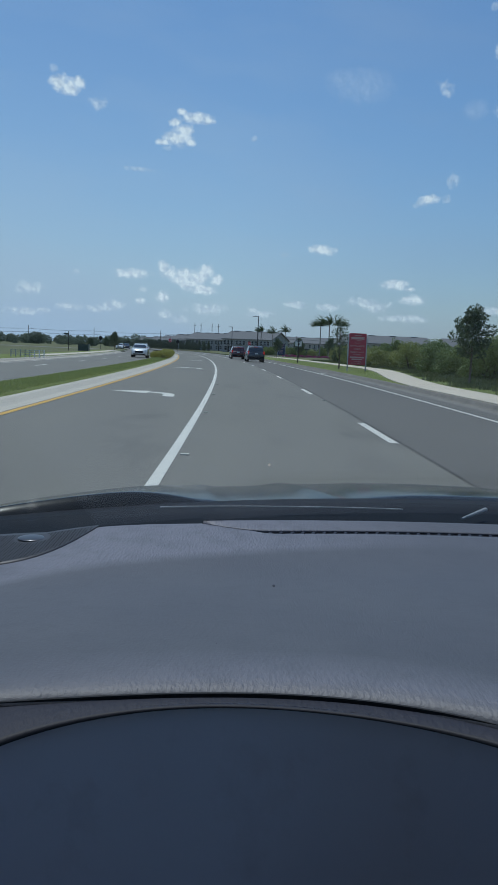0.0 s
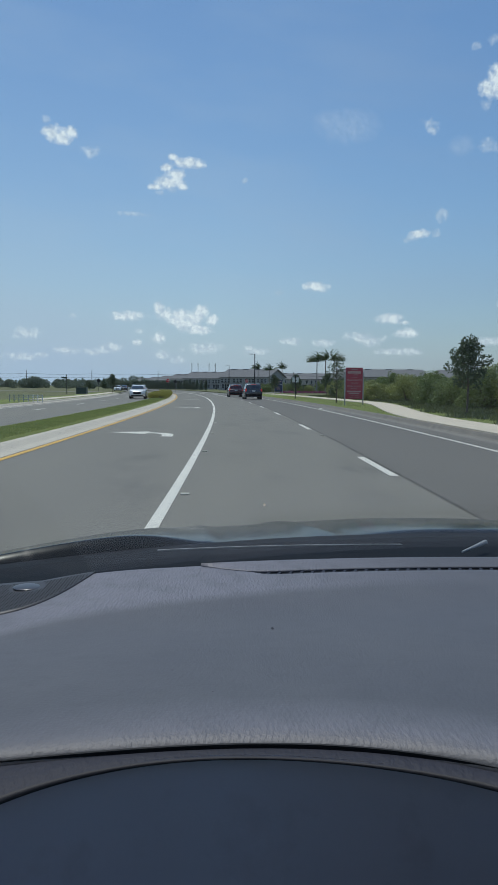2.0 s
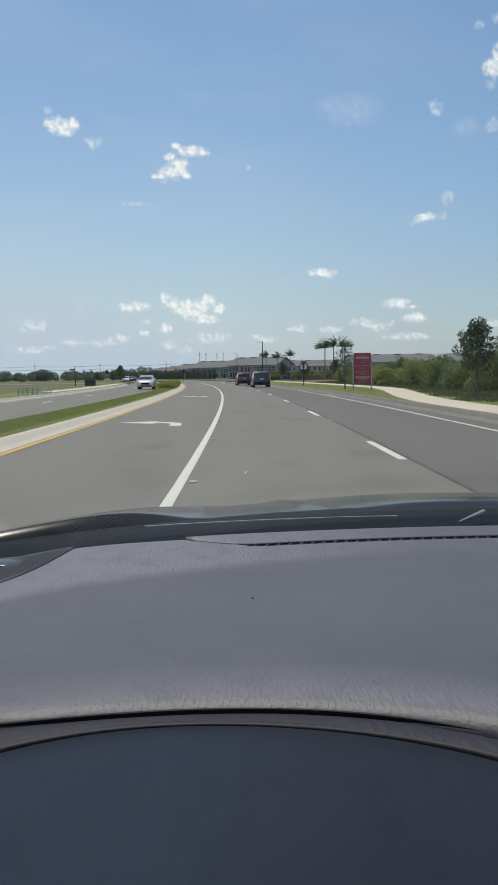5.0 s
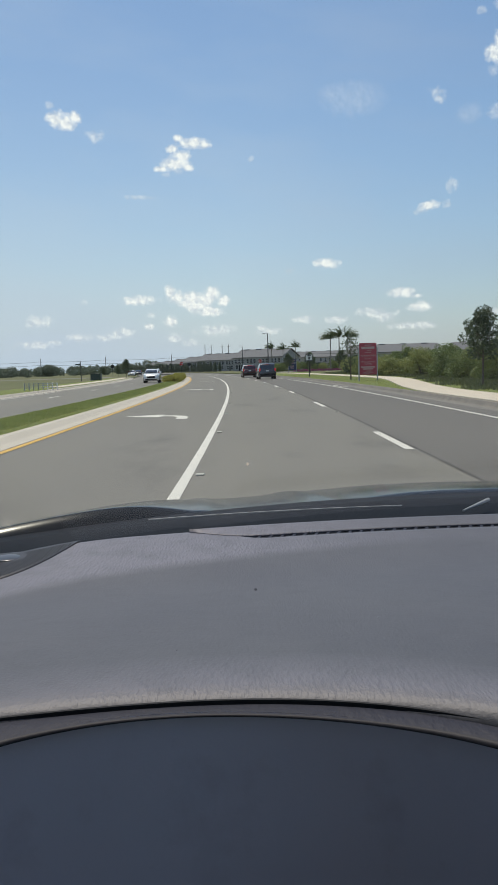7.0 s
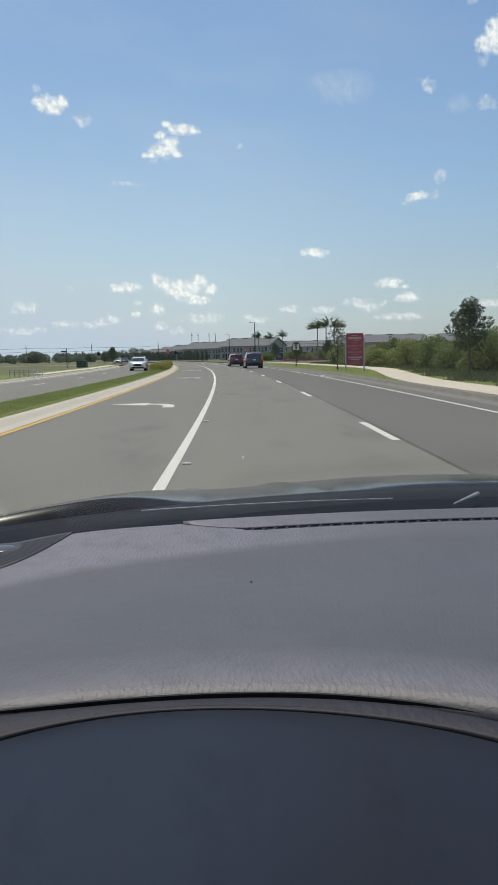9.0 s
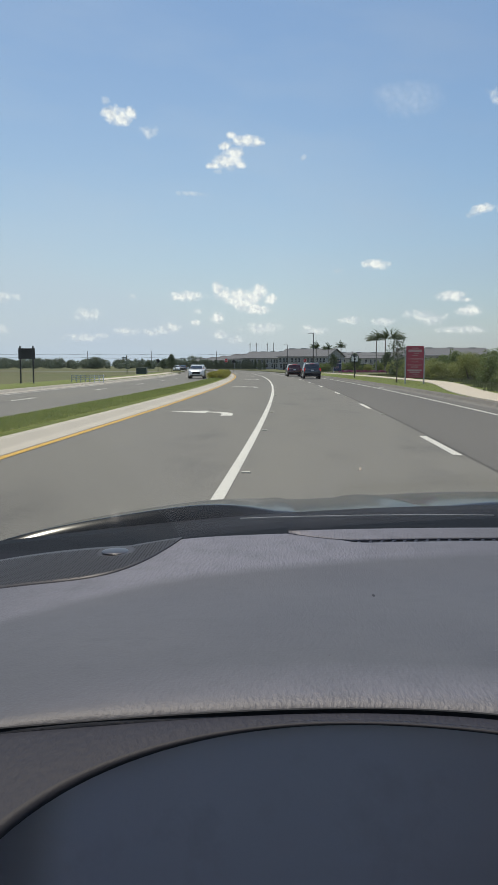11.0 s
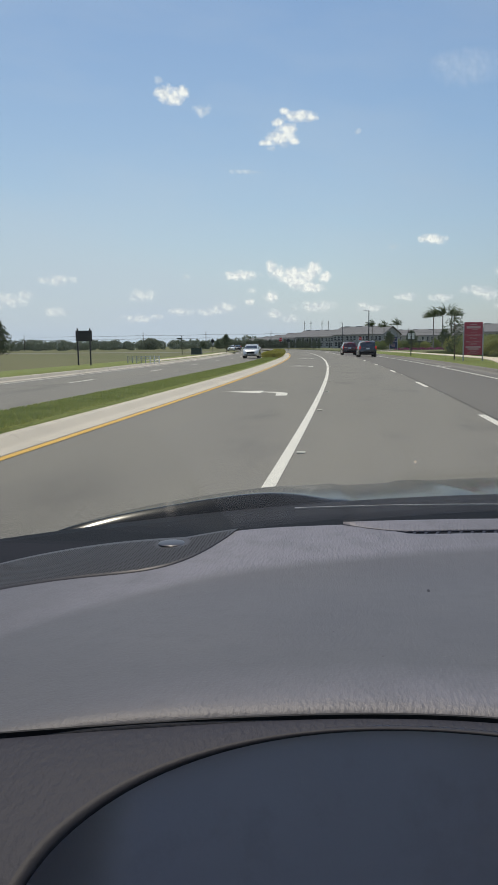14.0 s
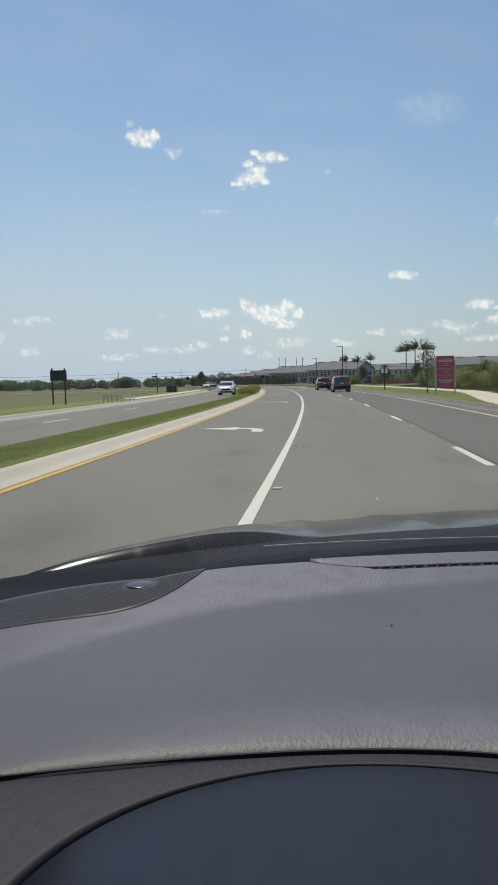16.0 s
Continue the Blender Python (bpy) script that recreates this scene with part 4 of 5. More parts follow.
n = 60000
by = 26 + 80 * rng.random(n) ** 1.5
edge = np.array([path_mid(float(q)) for q in by]) + 1.25 + 0.5 * np.sin(by * 0.9)
bu = edge + (16.5 - edge) * rng.random(n) ** 0.7
blades("wild_grass", np.stack([bu + shift_np(by), by, 0.155 + (bu - 7) * 0.0115], 1), 0.05, 0.22, blade_mat_wild, "tall rough grass along the foot of the shrubs")


def leaf_cloud(name, centres, radii, count, size, mat, rnd, flat=0.8):
    """Many small pointed leaves scattered over clumps: centres (k,3), radii (k)."""
    k = len(centres)
    w = radii ** 2 / (radii ** 2).sum()
    idx = rnd.choice(k, count, p=w)
    d = rnd.normal(size=(count, 3))
    d /= np.linalg.norm(d, axis=1)[:, None]
    r = radii[idx] * rnd.uniform(0.55, 1.06, count) ** 0.6
    p = centres[idx] + d * r[:, None] * np.array([1, 1, flat])
    t = rnd.normal(size=(count, 3))
    t /= np.linalg.norm(t, axis=1)[:, None]
    s = np.cross(t, d + rnd.normal(scale=0.5, size=(count, 3)))
    s /= np.linalg.norm(s, axis=1)[:, None] + 1e-9
    L = size * rnd.uniform(0.6, 1.3, count)[:, None]
    v = np.stack([p - t * L, p + s * L * 0.42, p + t * L, p - s * L * 0.42], 1).reshape(-1, 3)
    me = bpy.data.meshes.new(name)
    me.from_pydata(v.tolist(), [], np.arange(4 * count).reshape(-1, 4).tolist())
    me.materials.append(mat)
    return me


def limb_mesh(name, segs, mat):
    bm = bmesh.new()
    for p, q, r0, r1 in segs:
        tube(bm, p, q, r0, r1, 7)
    me = bpy.data.meshes.new(name)
    bm.to_mesh(me)
    bm.free()
    me.materials.append(mat)
    return me


def make_shrub(seed, h, width, mat, count, size, label, category="shrub", group=""):
    rnd = np.random.default_rng(seed)
    k = 34
    a = rnd.uniform(0, 2 * np.pi, k)
    rr = width * np.sqrt(rnd.uniform(0, 1, k)) * 0.75
    z = rnd.uniform(0.10, 0.80, k) * h * (1 - 0.35 * (rr / width))
    c = np.stack([np.cos(a) * rr, np.sin(a) * rr, z], 1)
    rad = rnd.uniform(0.17, 0.32, k) * min(width, h * 0.7)
    c[:, 2] = np.minimum(c[:, 2], h - rad * 0.8)
    base = empty("shrub", label, category, group)
    crown = new("crown", leaf_cloud("crown", c, rad, count, size, mat, rnd, 0.9))
    crown.parent = base
    segs = [((0, 0, 0), tuple(c[i] * np.array([0.8, 0.8, 0.9])), 0.045, 0.012) for i in range(7)]
    st = new("stems", limb_mesh("stems", segs, bark))
    st.parent = base
    return base


def make_tree(seed, h, trunk_h, radius, mat, count, size, label, name="tree", group="", spiky=False):
    rnd = np.random.default_rng(seed)
    base = empty(name, label, "tree", group)
    segs, cs, rs = [], [], []
    segs.append(((0, 0, -0.05), (0.02, 0.01, trunk_h), 0.065 * h / 4, 0.05 * h / 4))
    segs.append(((0.02, 0.01, trunk_h), (-0.03, 0.03, h * 0.93), 0.05 * h / 4, 0.012))
    k = 26
    for i in range(k):
        t = (i + 0.5) / k
        z = trunk_h * 0.95 + (h - trunk_h) * t
        env = radius * (math.sin(math.pi * min(1, 0.18 + t * 0.86)) ** 0.8) * (1.0 if not spiky else 1 - 0.55 * t)
        a = i * 2.4 + rnd.uniform(-0.4, 0.4)
        r = env * rnd.uniform(0.45, 0.85)
        tip = np.array([math.cos(a) * r, math.sin(a) * r, z + 0.25 * r])
        segs.append(((0, 0, max(trunk_h * 0.9, z - 0.35 * r)), tuple(tip), 0.022 * h / 4, 0.006))
        cs.append(tip)
        rs.append(rnd.uniform(0.22, 0.42) * radius * (0.6 + 0.5 * math.sin(math.pi * t)))
        if i % 2:
            cs.append(tip * np.array([0.45, 0.45, 1]))
            rs.append(rnd.uniform(0.25, 0.4) * radius)
    tr = new("trunk", limb_mesh("trunk", segs, bark))
    tr.parent = base
    cr = new("crown", leaf_cloud("crown", np.array(cs), np.array(rs), count, size, mat, rnd))
    cr.parent = base
    return base


def frond_mesh(seed, n, length, droop, wind, rise, width=0.55):
    """n feather leaves round the top of a palm; wind bends them to one side."""
    rnd = np.random.default_rng(seed)
    v, f = [], []
    for i in range(n):
        a = i * 2.399 + rnd.uniform(-0.2, 0.2)
        up = rise + rnd.uniform(-0.5, 0.45)
        L = length * rnd.uniform(0.8, 1.1)
        dirv = np.array([math.cos(a) * math.cos(up), math.sin(a) * math.cos(up), math.sin(up)])
        p = np.zeros(3)
        m = 16
        prev = None
        for j in range(m + 1):
            t = j / m
            if j:
                dirv = dirv + np.array([wind[0], wind[1], -droop * (0.35 + t)]) / m
                dirv /= np.linalg.norm(dirv)
                p = p + dirv * L / m
            side = np.cross(dirv, (0, 0, 1))
            side /= np.linalg.norm(side) + 1e-6
            if prev is not None:
                q, ps = prev
                b = len(v)
                r = 0.022 * (1 - t) + 0.006
                v += [q - ps * r, q + ps * r, p + side * r, p - side * r]
                f.append((b, b + 1, b + 2, b + 3))
                # leaflets, two or three a side
                for s in (-1, 1):
                    for e in range(3):
                        o = q + (p - q) * (e / 3)
                        wl = width * math.sin(math.pi * min(1, 0.12 + t * 0.86)) * rnd.uniform(0.75, 1.1) + 0.05
                        tip = o + side * s * wl * 0.72 + dirv * wl * 0.55 + np.array([0, 0, -wl * rnd.uniform(0.25, 0.75)])
                        b = len(v)
                        v += [o - dirv * 0.022, o + dirv * 0.022, tip]
                        f.append((b, b + 1, b + 2))
            prev = (p.copy(), side)
    me = bpy.data.meshes.new("fronds")
    me.from_pydata([tuple(map(float, q)) for q in v], [], f)
    me.materials.append(frond_mat)
    return me


def lathe(profile, seg, mat, name):
    v, f = [], []
    k = len(profile)
    for i in range(seg):
        a = 2 * math.pi * i / seg
        v += [(r * math.cos(a), r * math.sin(a), z) for r, z in profile]
    for i in range(seg):
        for j in range(k - 1):
            n = (i + 1) % seg
            f.append((i * k + j, n * k + j, n * k + j + 1, i * k + j + 1))
    return mesh_of(name, v, f, mat, True)


def make_palm(seed, trunk_h, r, label, group, wind=(-0.9, 0.1), n=26, length=2.7, royal=False):
    base = empty("palm_tree", label, "palm tree", group)
    if royal:
        pr = [(r * 1.5, -0.05), (r * 1.25, 0.3), (r * 1.05, 1.0), (r * 1.0, trunk_h * 0.35), (r * 1.02, trunk_h * 0.6), (r * 0.8, trunk_h * 0.9), (r * 0.62, trunk_h), (0.02, trunk_h + 0.02)]
    else:
        pr = [(r * 1.35, -0.05), (r, 0.5)] + [(r * (0.98 - 0.25 * i / 12) * (1.06 if i % 2 else 1.0), 0.5 + (trunk_h - 0.5) * i / 12) for i in range(1, 13)] + [(0.02, trunk_h + 0.02)]
    tr = new("trunk", lathe(pr, 14, palm_bark, "trunk"))
    tr.parent = base
    if royal:
        cs = new("crownshaft", lathe([(r * 0.64, trunk_h - 0.02), (r * 0.72, trunk_h + 0.3), (r * 0.5, trunk_h + 1.1), (0.03, trunk_h + 1.5)], 12, frond_mat, "crownshaft"))
        cs.parent = base
    fr = new("fronds", frond_mesh(seed, n, length, 1.35 if royal else 1.25, wind, 0.75 if royal else 0.80, 0.62 if royal else 0.75))
    fr.parent = base
    fr.location = (0, 0, trunk_h + (1.1 if royal else 0.0))
    return base


# shrub belt beyond the footway
protos = [make_shrub(11 + i, hh, ww, leaf_bright if i % 4 != 3 else leaf_dark, 5200, 0.085, "tall leafy green shrub in an overgrown belt by the footway", group="shrub belt")
          for i, (hh, ww) in enumerate(((3.0, 1.9), (2.5, 1.7), (3.5, 2.1), (2.2, 1.6), (2.8, 1.8)))]
srnd = random.Random(4)
first = set()
for row, (u0, y0, y1, step) in enumerate(((14.9, 34, 96, 2.6), (17.6, 36, 110, 3.2), (21.5, 40, 120, 4.2))):
    y = y0
    while y < y1:
        if 56 < y < 72 and row == 0 and srnd.random() < 0.5:
            y += step
            continue
        i = srnd.randrange(5)
        u = u0 + srnd.uniform(-0.7, 0.7)
        s = srnd.uniform(0.8, 1.12) * (0.9 if y > 70 else 1.0)
        m = Matrix.Translation(along(u, y, 0.17)) @ Matrix.Rotation(srnd.uniform(0, 6.28), 4, "Z")
        if i not in first:
            protos[i].matrix_basis = m
            first.add(i)
        else:
            ob = copy_thing(protos[i], m)
            ob.scale = (s, s, s * srnd.uniform(0.85, 1.1))
        y += step * srnd.uniform(0.75, 1.2)

t1 = make_tree(21, 3.35, 1.25, 1.05, leaf_dark, 3000, 0.082, "young oak with dense dark crown on the grass verge", group="verge trees")
t1.matrix_basis = Matrix.Translation((9.74, 35.4, 0.20))
copy_thing(t1, Matrix.Translation((9.6, 22.5, 0.19)) @ Matrix.Rotation(1.2, 4, "Z"))
t2 = make_tree(22, 3.6, 1.0, 0.95, leaf_dark, 900, 0.075, "sparse young tree beside the red sign board", group="verge trees")
t2.matrix_basis = Matrix.Translation((6.75, 61.5, 0.18))
for x, y, s in ((4.0, 128, 0.9), (8.2, 140, 1.0), (7.0, 118, 0.85), (12.5, 128, 1.0)):
    ob = copy_thing(t1, Matrix.Translation((x, y, 0.2)) @ Matrix.Rotation(x, 4, "Z"))
    ob.scale = (s, s, s)
tl = make_tree(23, 3.2, 0.8, 1.25, leaf_dark, 3000, 0.09, "small dark evergreen tree on the far verge", group="far verge trees", spiky=True)
tl.matrix_basis = Matrix.Translation((-23.9, 138, 0.1))
for x, y, s in ((-26.5, 55, 1.0), (-34, 185, 0.8), (-38, 188, 0.7), (-45, 60, 0.9), (-41, 200, 0.7)):
    ob = copy_thing(tl, Matrix.Translation((x, y, 0.1)) @ Matrix.Rotation(x, 4, "Z"))
    ob.scale = (s, s, s)

# yellow-leaved hedge on the median, further on
hp = [make_shrub(41 + i, 0.72, 0.75, leaf_yellow, 1500, 0.045, "clipped yellow-green hedge plant on the median", "hedge", "median hedge") for i in range(3)]
y, j = 76.0, 0
while y < INTER0 - 9:
    for u in (-5.65, -6.4):
        m = Matrix.Translation(along(u, y + srnd.uniform(-0.2, 0.2), 0.17)) @ Matrix.Rotation(srnd.uniform(0, 6.28), 4, "Z")
        if j < 3:
            hp[j].matrix_basis = m
        else:
            copy_thing(hp[j % 3], m)
        j += 1
    y += 0.85

# palms by the junction, leaning fronds in the wind
pa = make_palm(61, 6.6, 0.125, "coconut palm with windswept fronds behind low shrubs", "palms at the junction", wind=(-1.6, 0.0))
pb = make_palm(62, 7.0, 0.125, "coconut palm with windswept fronds behind low shrubs", "palms at the junction", wind=(-1.4, 0.1))
pa.matrix_basis = Matrix.Translation((14.0, 165, 0.2))
pb.matrix_basis = Matrix.Translation((15.9, 166, 0.2))
for src, x, y, s in ((pa, 17.9, 168, 1.06), (pb, 2.25, 210, 0.86), (pa, 5.3, 210, 0.86), (pb, 8.7, 212, 0.88)):
    ob = copy_thing(src, Matrix.Translation((x, y, 0.2)) @ Matrix.Rotation(0.15 * x, 4, "Z"))
    ob.scale = (s, s, s)
# low planting round the palms and the sign
for i in range(26):
    x = srnd.uniform(3, 26)
    ob = copy_thing(protos[i % 5], Matrix.Translation((x, 170 + srnd.uniform(0, 10), 0.2)) @ Matrix.Rotation(i, 4, "Z"))
    s = srnd.uniform(0.6, 1.0)
    ob.scale = (s, s, s)
fl = [make_shrub(51 + i, 0.55, 0.8, leaf_pink, 900, 0.06, "low mound of dull pink flowers in a planting bed", "flowers", "flower bed") for i in range(2)]
for i in range(14):
    m = Matrix.Translation((6.3 + i * 0.75, 151 + srnd.uniform(-0.8, 0.8), 0.24))
    if i < 2:
        fl[i].matrix_basis = m
    else:
        copy_thing(fl[i % 2], m)

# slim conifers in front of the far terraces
cp = make_tree(71, 3.0, 0.2, 0.75, leaf_hazed, 1500, 0.13, "slim dark conifer in a row before the terraces", name="conifer", group="conifer row", spiky=True)
cp.matrix_basis = Matrix.Translation((-14, 232, 0.1))
for i in range(1, 64):
    s = srnd.uniform(0.75, 1.2)
    ob = copy_thing(cp, Matrix.Translation((-12 - i * 0.95 + srnd.uniform(-0.4, 0.4), 232 + i * 2.6, 0.1)) @ Matrix.Rotation(i, 4, "Z"))
    ob.scale = (s, s, s)

# woods along the horizon
wr = np.random.default_rng(90)
wc, wrad = [], []
for i in range(420):
    az = wr.uniform(-0.75, 0.30)
    d = wr.uniform(620, 900)
    h = wr.uniform(3.0, 7.0) * (1.25 if -0.20 < az < -0.10 else 1.0)
    wc.append((math.sin(az) * d, math.cos(az) * d, h * 0.55))
    wrad.append(h * 0.62)
woods = new("woods", leaf_cloud("woods", np.array(wc), np.array(wrad), 60000, 0.9, leaf_hazed, wr, 0.9))
tagged(woods, "low dark line of distant trees on the horizon", "trees", kind="stuff")
wc, wrad = [], []
for i in range(170):
    az = wr.uniform(-0.72, -0.10)
    d = wr.uniform(280, 430)
    h = wr.uniform(1.8, 4.4)
    wc.append((math.sin(az) * d, math.cos(az) * d, h * 0.5))
    wrad.append(h * 0.6)
copse = new("copse", leaf_cloud("copse", np.array(wc), np.array(wrad), 60000, 0.35, leaf_hazed, wr, 0.9))
tagged(copse, "dark bushy trees across the open field", "trees", kind="stuff")

# ---- vehicles ----
tyre_mat = plain("tyre_rubber", (0.02, 0.02, 0.02), 0.85)
rim_mat = plain("alloy", (0.45, 0.45, 0.46), 0.3, metal=0.9, var=0.1)
auto_glass = plain("tinted_glass", (0.012, 0.014, 0.016), 0.06, var=0.1)
lens_red = Mat("tail_lamp", (0.45, 0.02, 0.02), 0.2)
lens_red.b.inputs["Emission Color"].default_value = (1.0, 0.05, 0.03, 1)
lens_red.b.inputs["Emission Strength"].default_value = 0.2
lens_red = lens_red.m
lens_clear = plain("head_lamp", (0.7, 0.72, 0.74), 0.1, var=0.1)
plate_mat = plain("number_plate", (0.62, 0.62, 0.60), 0.4)
paint_grey = Mat("grey_car_paint", (0.045, 0.052, 0.065), 0.25, spec=0.5, coat=0.8).m
paint_maroon = Mat("maroon_car_paint", (0.065, 0.016, 0.022), 0.25, spec=0.5, coat=0.8).m
paint_white = Mat("white_car_paint", (0.78, 0.78, 0.77), 0.25, spec=0.5, coat=0.8).m
paint_black = Mat("black_car_paint", (0.02, 0.021, 0.024), 0.2, spec=0.5, coat=0.8).m
silver_roof = plain("roof_rail", (0.5, 0.5, 0.5), 0.3, metal=0.9)


def section(w, z0, z1, r=0.12, n=4):
    """Half a rounded box section, floor centre to roof centre."""
    pts = [(0, z0), (w - r * 0.6, z0)]
    for i in range(n + 1):
        a = -math.pi / 2 + math.pi / 2 * i / n
        pts.append((w - r * 0.6 + r * 0.6 * math.cos(a), z0 + r * 0.6 + r * 0.6 * math.sin(a)))
    for i in range(n + 1):
        a = math.pi / 2 * i / n
        pts.append((w - r + r * math.cos(a), z1 - r + r * math.sin(a)))
    pts.append((0, z1))
    return pts


def loft(stations, mat, name, parent, label=""):
    """stations: (y, half width, floor, top, corner) from rear to front."""
    rings = []
    for y, w, z0, z1, r in stations:
        half = section(w, z0, z1, r)
        rings.append([(x, y, z) for x, z in half] + [(-x, y, z) for x, z in reversed(half[1:-1])])
    k = len(rings[0])
    v = [p for r in rings for p in r]
    f = [(i * k + j, i * k + (j + 1) % k, (i + 1) * k + (j + 1) % k, (i + 1) * k + j) for i in range(len(rings) - 1) for j in range(k)]
    f += [tuple(range(k))[::-1], tuple((len(rings) - 1) * k + j for j in range(k))]
    ob = piece(name, v, f, mat, parent, label, smooth=True)
    md = ob.modifiers.new("edges", "EDGE_SPLIT")
    md.split_angle = radians(50)
    return ob


def quad_panel(name, pts, mat, parent, label="", t=0.012, n=(0, -1, 0)):
    """A thin slab from four corners, given depth along n."""
    a = [Vector(p) for p in pts]
    d = Vector(n) * t
    v = [p - d for p in a] + [p + d for p in a]
    f = [(3, 2, 1, 0), (4, 5, 6, 7)] + [(i, (i + 1) % 4, (i + 1) % 4 + 4, i + 4) for i in range(4)]
    return piece(name, v, f, mat, parent, label)


def make_suv(label, paint, L=4.7, W=0.93, H=1.72, van=False):
    """Nose towards +y, on its wheels, middle of the wheelbase at the origin."""
    car = empty("car", label, "car", "vehicles on the road")
    r, f = -L / 2, L / 2
    belt = 1.02
    loft([(r, W * 0.88, 0.42, 0.92, 0.10), (r + 0.07, W * 0.97, 0.30, 1.02, 0.10), (r + 0.5, W, 0.24, 1.06, 0.10), (-0.2, W, 0.22, belt + 0.02, 0.10), (0.9, W, 0.22, belt + 0.01, 0.10),
          (1.5, W * 0.99, 0.24, belt - 0.02, 0.12), (f - 0.35, W * 0.95, 0.26, 0.90, 0.16), (f - 0.08, W * 0.86, 0.32, 0.76, 0.14), (f, W * 0.74, 0.40, 0.66, 0.10)], paint, "body", car)
    loft([(r + 0.10, W * 0.84, 0.95, 1.10, 0.06), (r + 0.22, W * 0.82, 0.95, H - 0.20, 0.10), (r + 0.42, W * 0.80, 0.95, H - 0.03, 0.13), (-0.3, W * 0.81, 0.95, H, 0.14), (0.45, W * 0.80, 0.95, H - 0.05, 0.14),
          (0.95, W * 0.82, 0.95, H - 0.33, 0.10), (1.38, W * 0.88, 0.95, 1.04, 0.05)], paint, "cabin", car)
    # glass
    quad_panel("rear_window", [(-W * 0.68, r + 0.13, 1.12), (W * 0.68, r + 0.13, 1.12), (W * 0.62, r + 0.265, H - 0.17), (-W * 0.62, r + 0.265, H - 0.17)], auto_glass, car, "dark tinted rear window")
    quad_panel("windscreen", [(-W * 0.76, 1.36, 1.08), (W * 0.76, 1.36, 1.08), (W * 0.66, 0.64, H - 0.14), (-W * 0.66, 0.64, H - 0.14)], auto_glass, car, "dark windscreen", n=(0, 0.55, 0.83), t=0.03)
    for s in (-1, 1):
        quad_panel("side_window", [(s * W * 0.895, r + 0.62, 1.08), (s * W * 0.895, 0.98, 1.08), (s * W * 0.81, 0.45, H - 0.20), (s * W * 0.80, r + 0.55, H - 0.20)], auto_glass, car, n=(s, 0, 0.3), t=0.014)
        bm = box(bmesh.new(), s * W * 0.80, s * W * 0.97, r + 0.005, r + 0.13, 0.80, 1.16, 0.03)
        part("tail_light", bm, lens_red, car, "red tail light")
        bm = box(bmesh.new(), s * W * 0.52, s * W * 0.86, f - 0.26, f - 0.10, 0.70, 0.83, 0.03)
        part("headlight", bm, lens_clear, car, "clear headlight")
        bm = box(bmesh.new(), s * (W + 0.02), s * (W + 0.17), 0.78, 0.90, 1.03, 1.17, 0.03)
        part("door_mirror", bm, paint, car)
        bm = box(bmesh.new(), s * W * 0.70 - 0.02, s * W * 0.70 + 0.02, r + 0.6, 0.3, H - 0.015, H + 0.035, 0.01)
        part("roof_rail", bm, silver_roof, car)
        for wy in (r + 0.95, f - 0.95):
            tyre = new("wheel")
            tyre.parent = car
            tyre.location = (s * (W - 0.10), wy, 0.35)
            bm = bmesh.new()
            tube(bm, (-0.12, 0, 0), (0.12, 0, 0), 0.35, seg=26)
            bmesh.ops.bevel(bm, geom=[e for e in bm.edges if abs(e.verts[0].co.x - e.verts[1].co.x) < 1e-4], offset=0.03, segments=2, affect="EDGES")
            part("tyre", bm, tyre_mat, tyre)
            bm = bmesh.new()
            tube(bm, (s * 0.105, 0, 0), (s * 0.132, 0, 0), 0.23, 0.21, 20)
            part("rim", bm, rim_mat, tyre)
    bm = box(bmesh.new(), -W * 0.92, W * 0.92, r - 0.05, r + 0.12, 0.40, 0.60, 0.05)
    part("rear_bumper", bm, black_plastic, car, "black lower bumper")
    bm = box(bmesh.new(), -0.17, 0.17, r - 0.006, r + 0.02, 0.84, 0.98)
    part("number_plate", bm, plate_mat, car)
    bm = box(bmesh.new(), -0.26, 0.26, r + 0.20, r + 0.30, H - 0.115, H - 0.085)
    part("brake_light_bar", bm, lens_red, car)
    bm = box(bmesh.new(), -W * 0.50, W * 0.50, f - 0.06, f + 0.02, 0.50, 0.72, 0.03)
    part("front_grille", bm, black_plastic, car, "dark front grille")
    bm = box(bmesh.new(), -W * 0.74, W * 0.74, f - 0.10, f + 0.015, 0.33, 0.43, 0.03)
    part("front_bumper", bm, black_plastic, car)
    return car


car_grey = make_suv("dark grey SUV seen from behind on the asphalt", paint_grey)
car_grey.matrix_basis = Matrix.Translation((0.26, 87.0, 0.02)) @ Matrix.Rotation(radians(4.5), 4, "Z")
car_maroon = make_suv("maroon SUV driving ahead of a grey one", paint_maroon, L=4.5, W=0.91, H=1.66)
car_maroon.matrix_basis = Matrix.Translation((-1.95, 104.5, 0.02)) @ Matrix.Rotation(radians(5.5), 4, "Z")
car_white = make_suv("white SUV coming the other way across the median", paint_white, L=4.3, W=0.84, H=1.46)
car_white.matrix_basis = Matrix.Translation((-11.8, 84.0, 0.02)) @ Matrix.Rotation(radians(184), 4, "Z")
car_far = copy_thing(car_white, Matrix.Translation((-31.0, 186, 0.02)) @ Matrix.Rotation(radians(188), 4, "Z"))
car_far["label"] = "white car far off on the opposite carriageway"
car_black = make_suv("black car far off on the opposite carriageway", paint_black, L=4.4, W=0.88, H=1.48)
car_black.matrix_basis = Matrix.Translation((-34.0, 215, 0.02)) @ Matrix.Rotation(radians(188), 4, "Z")

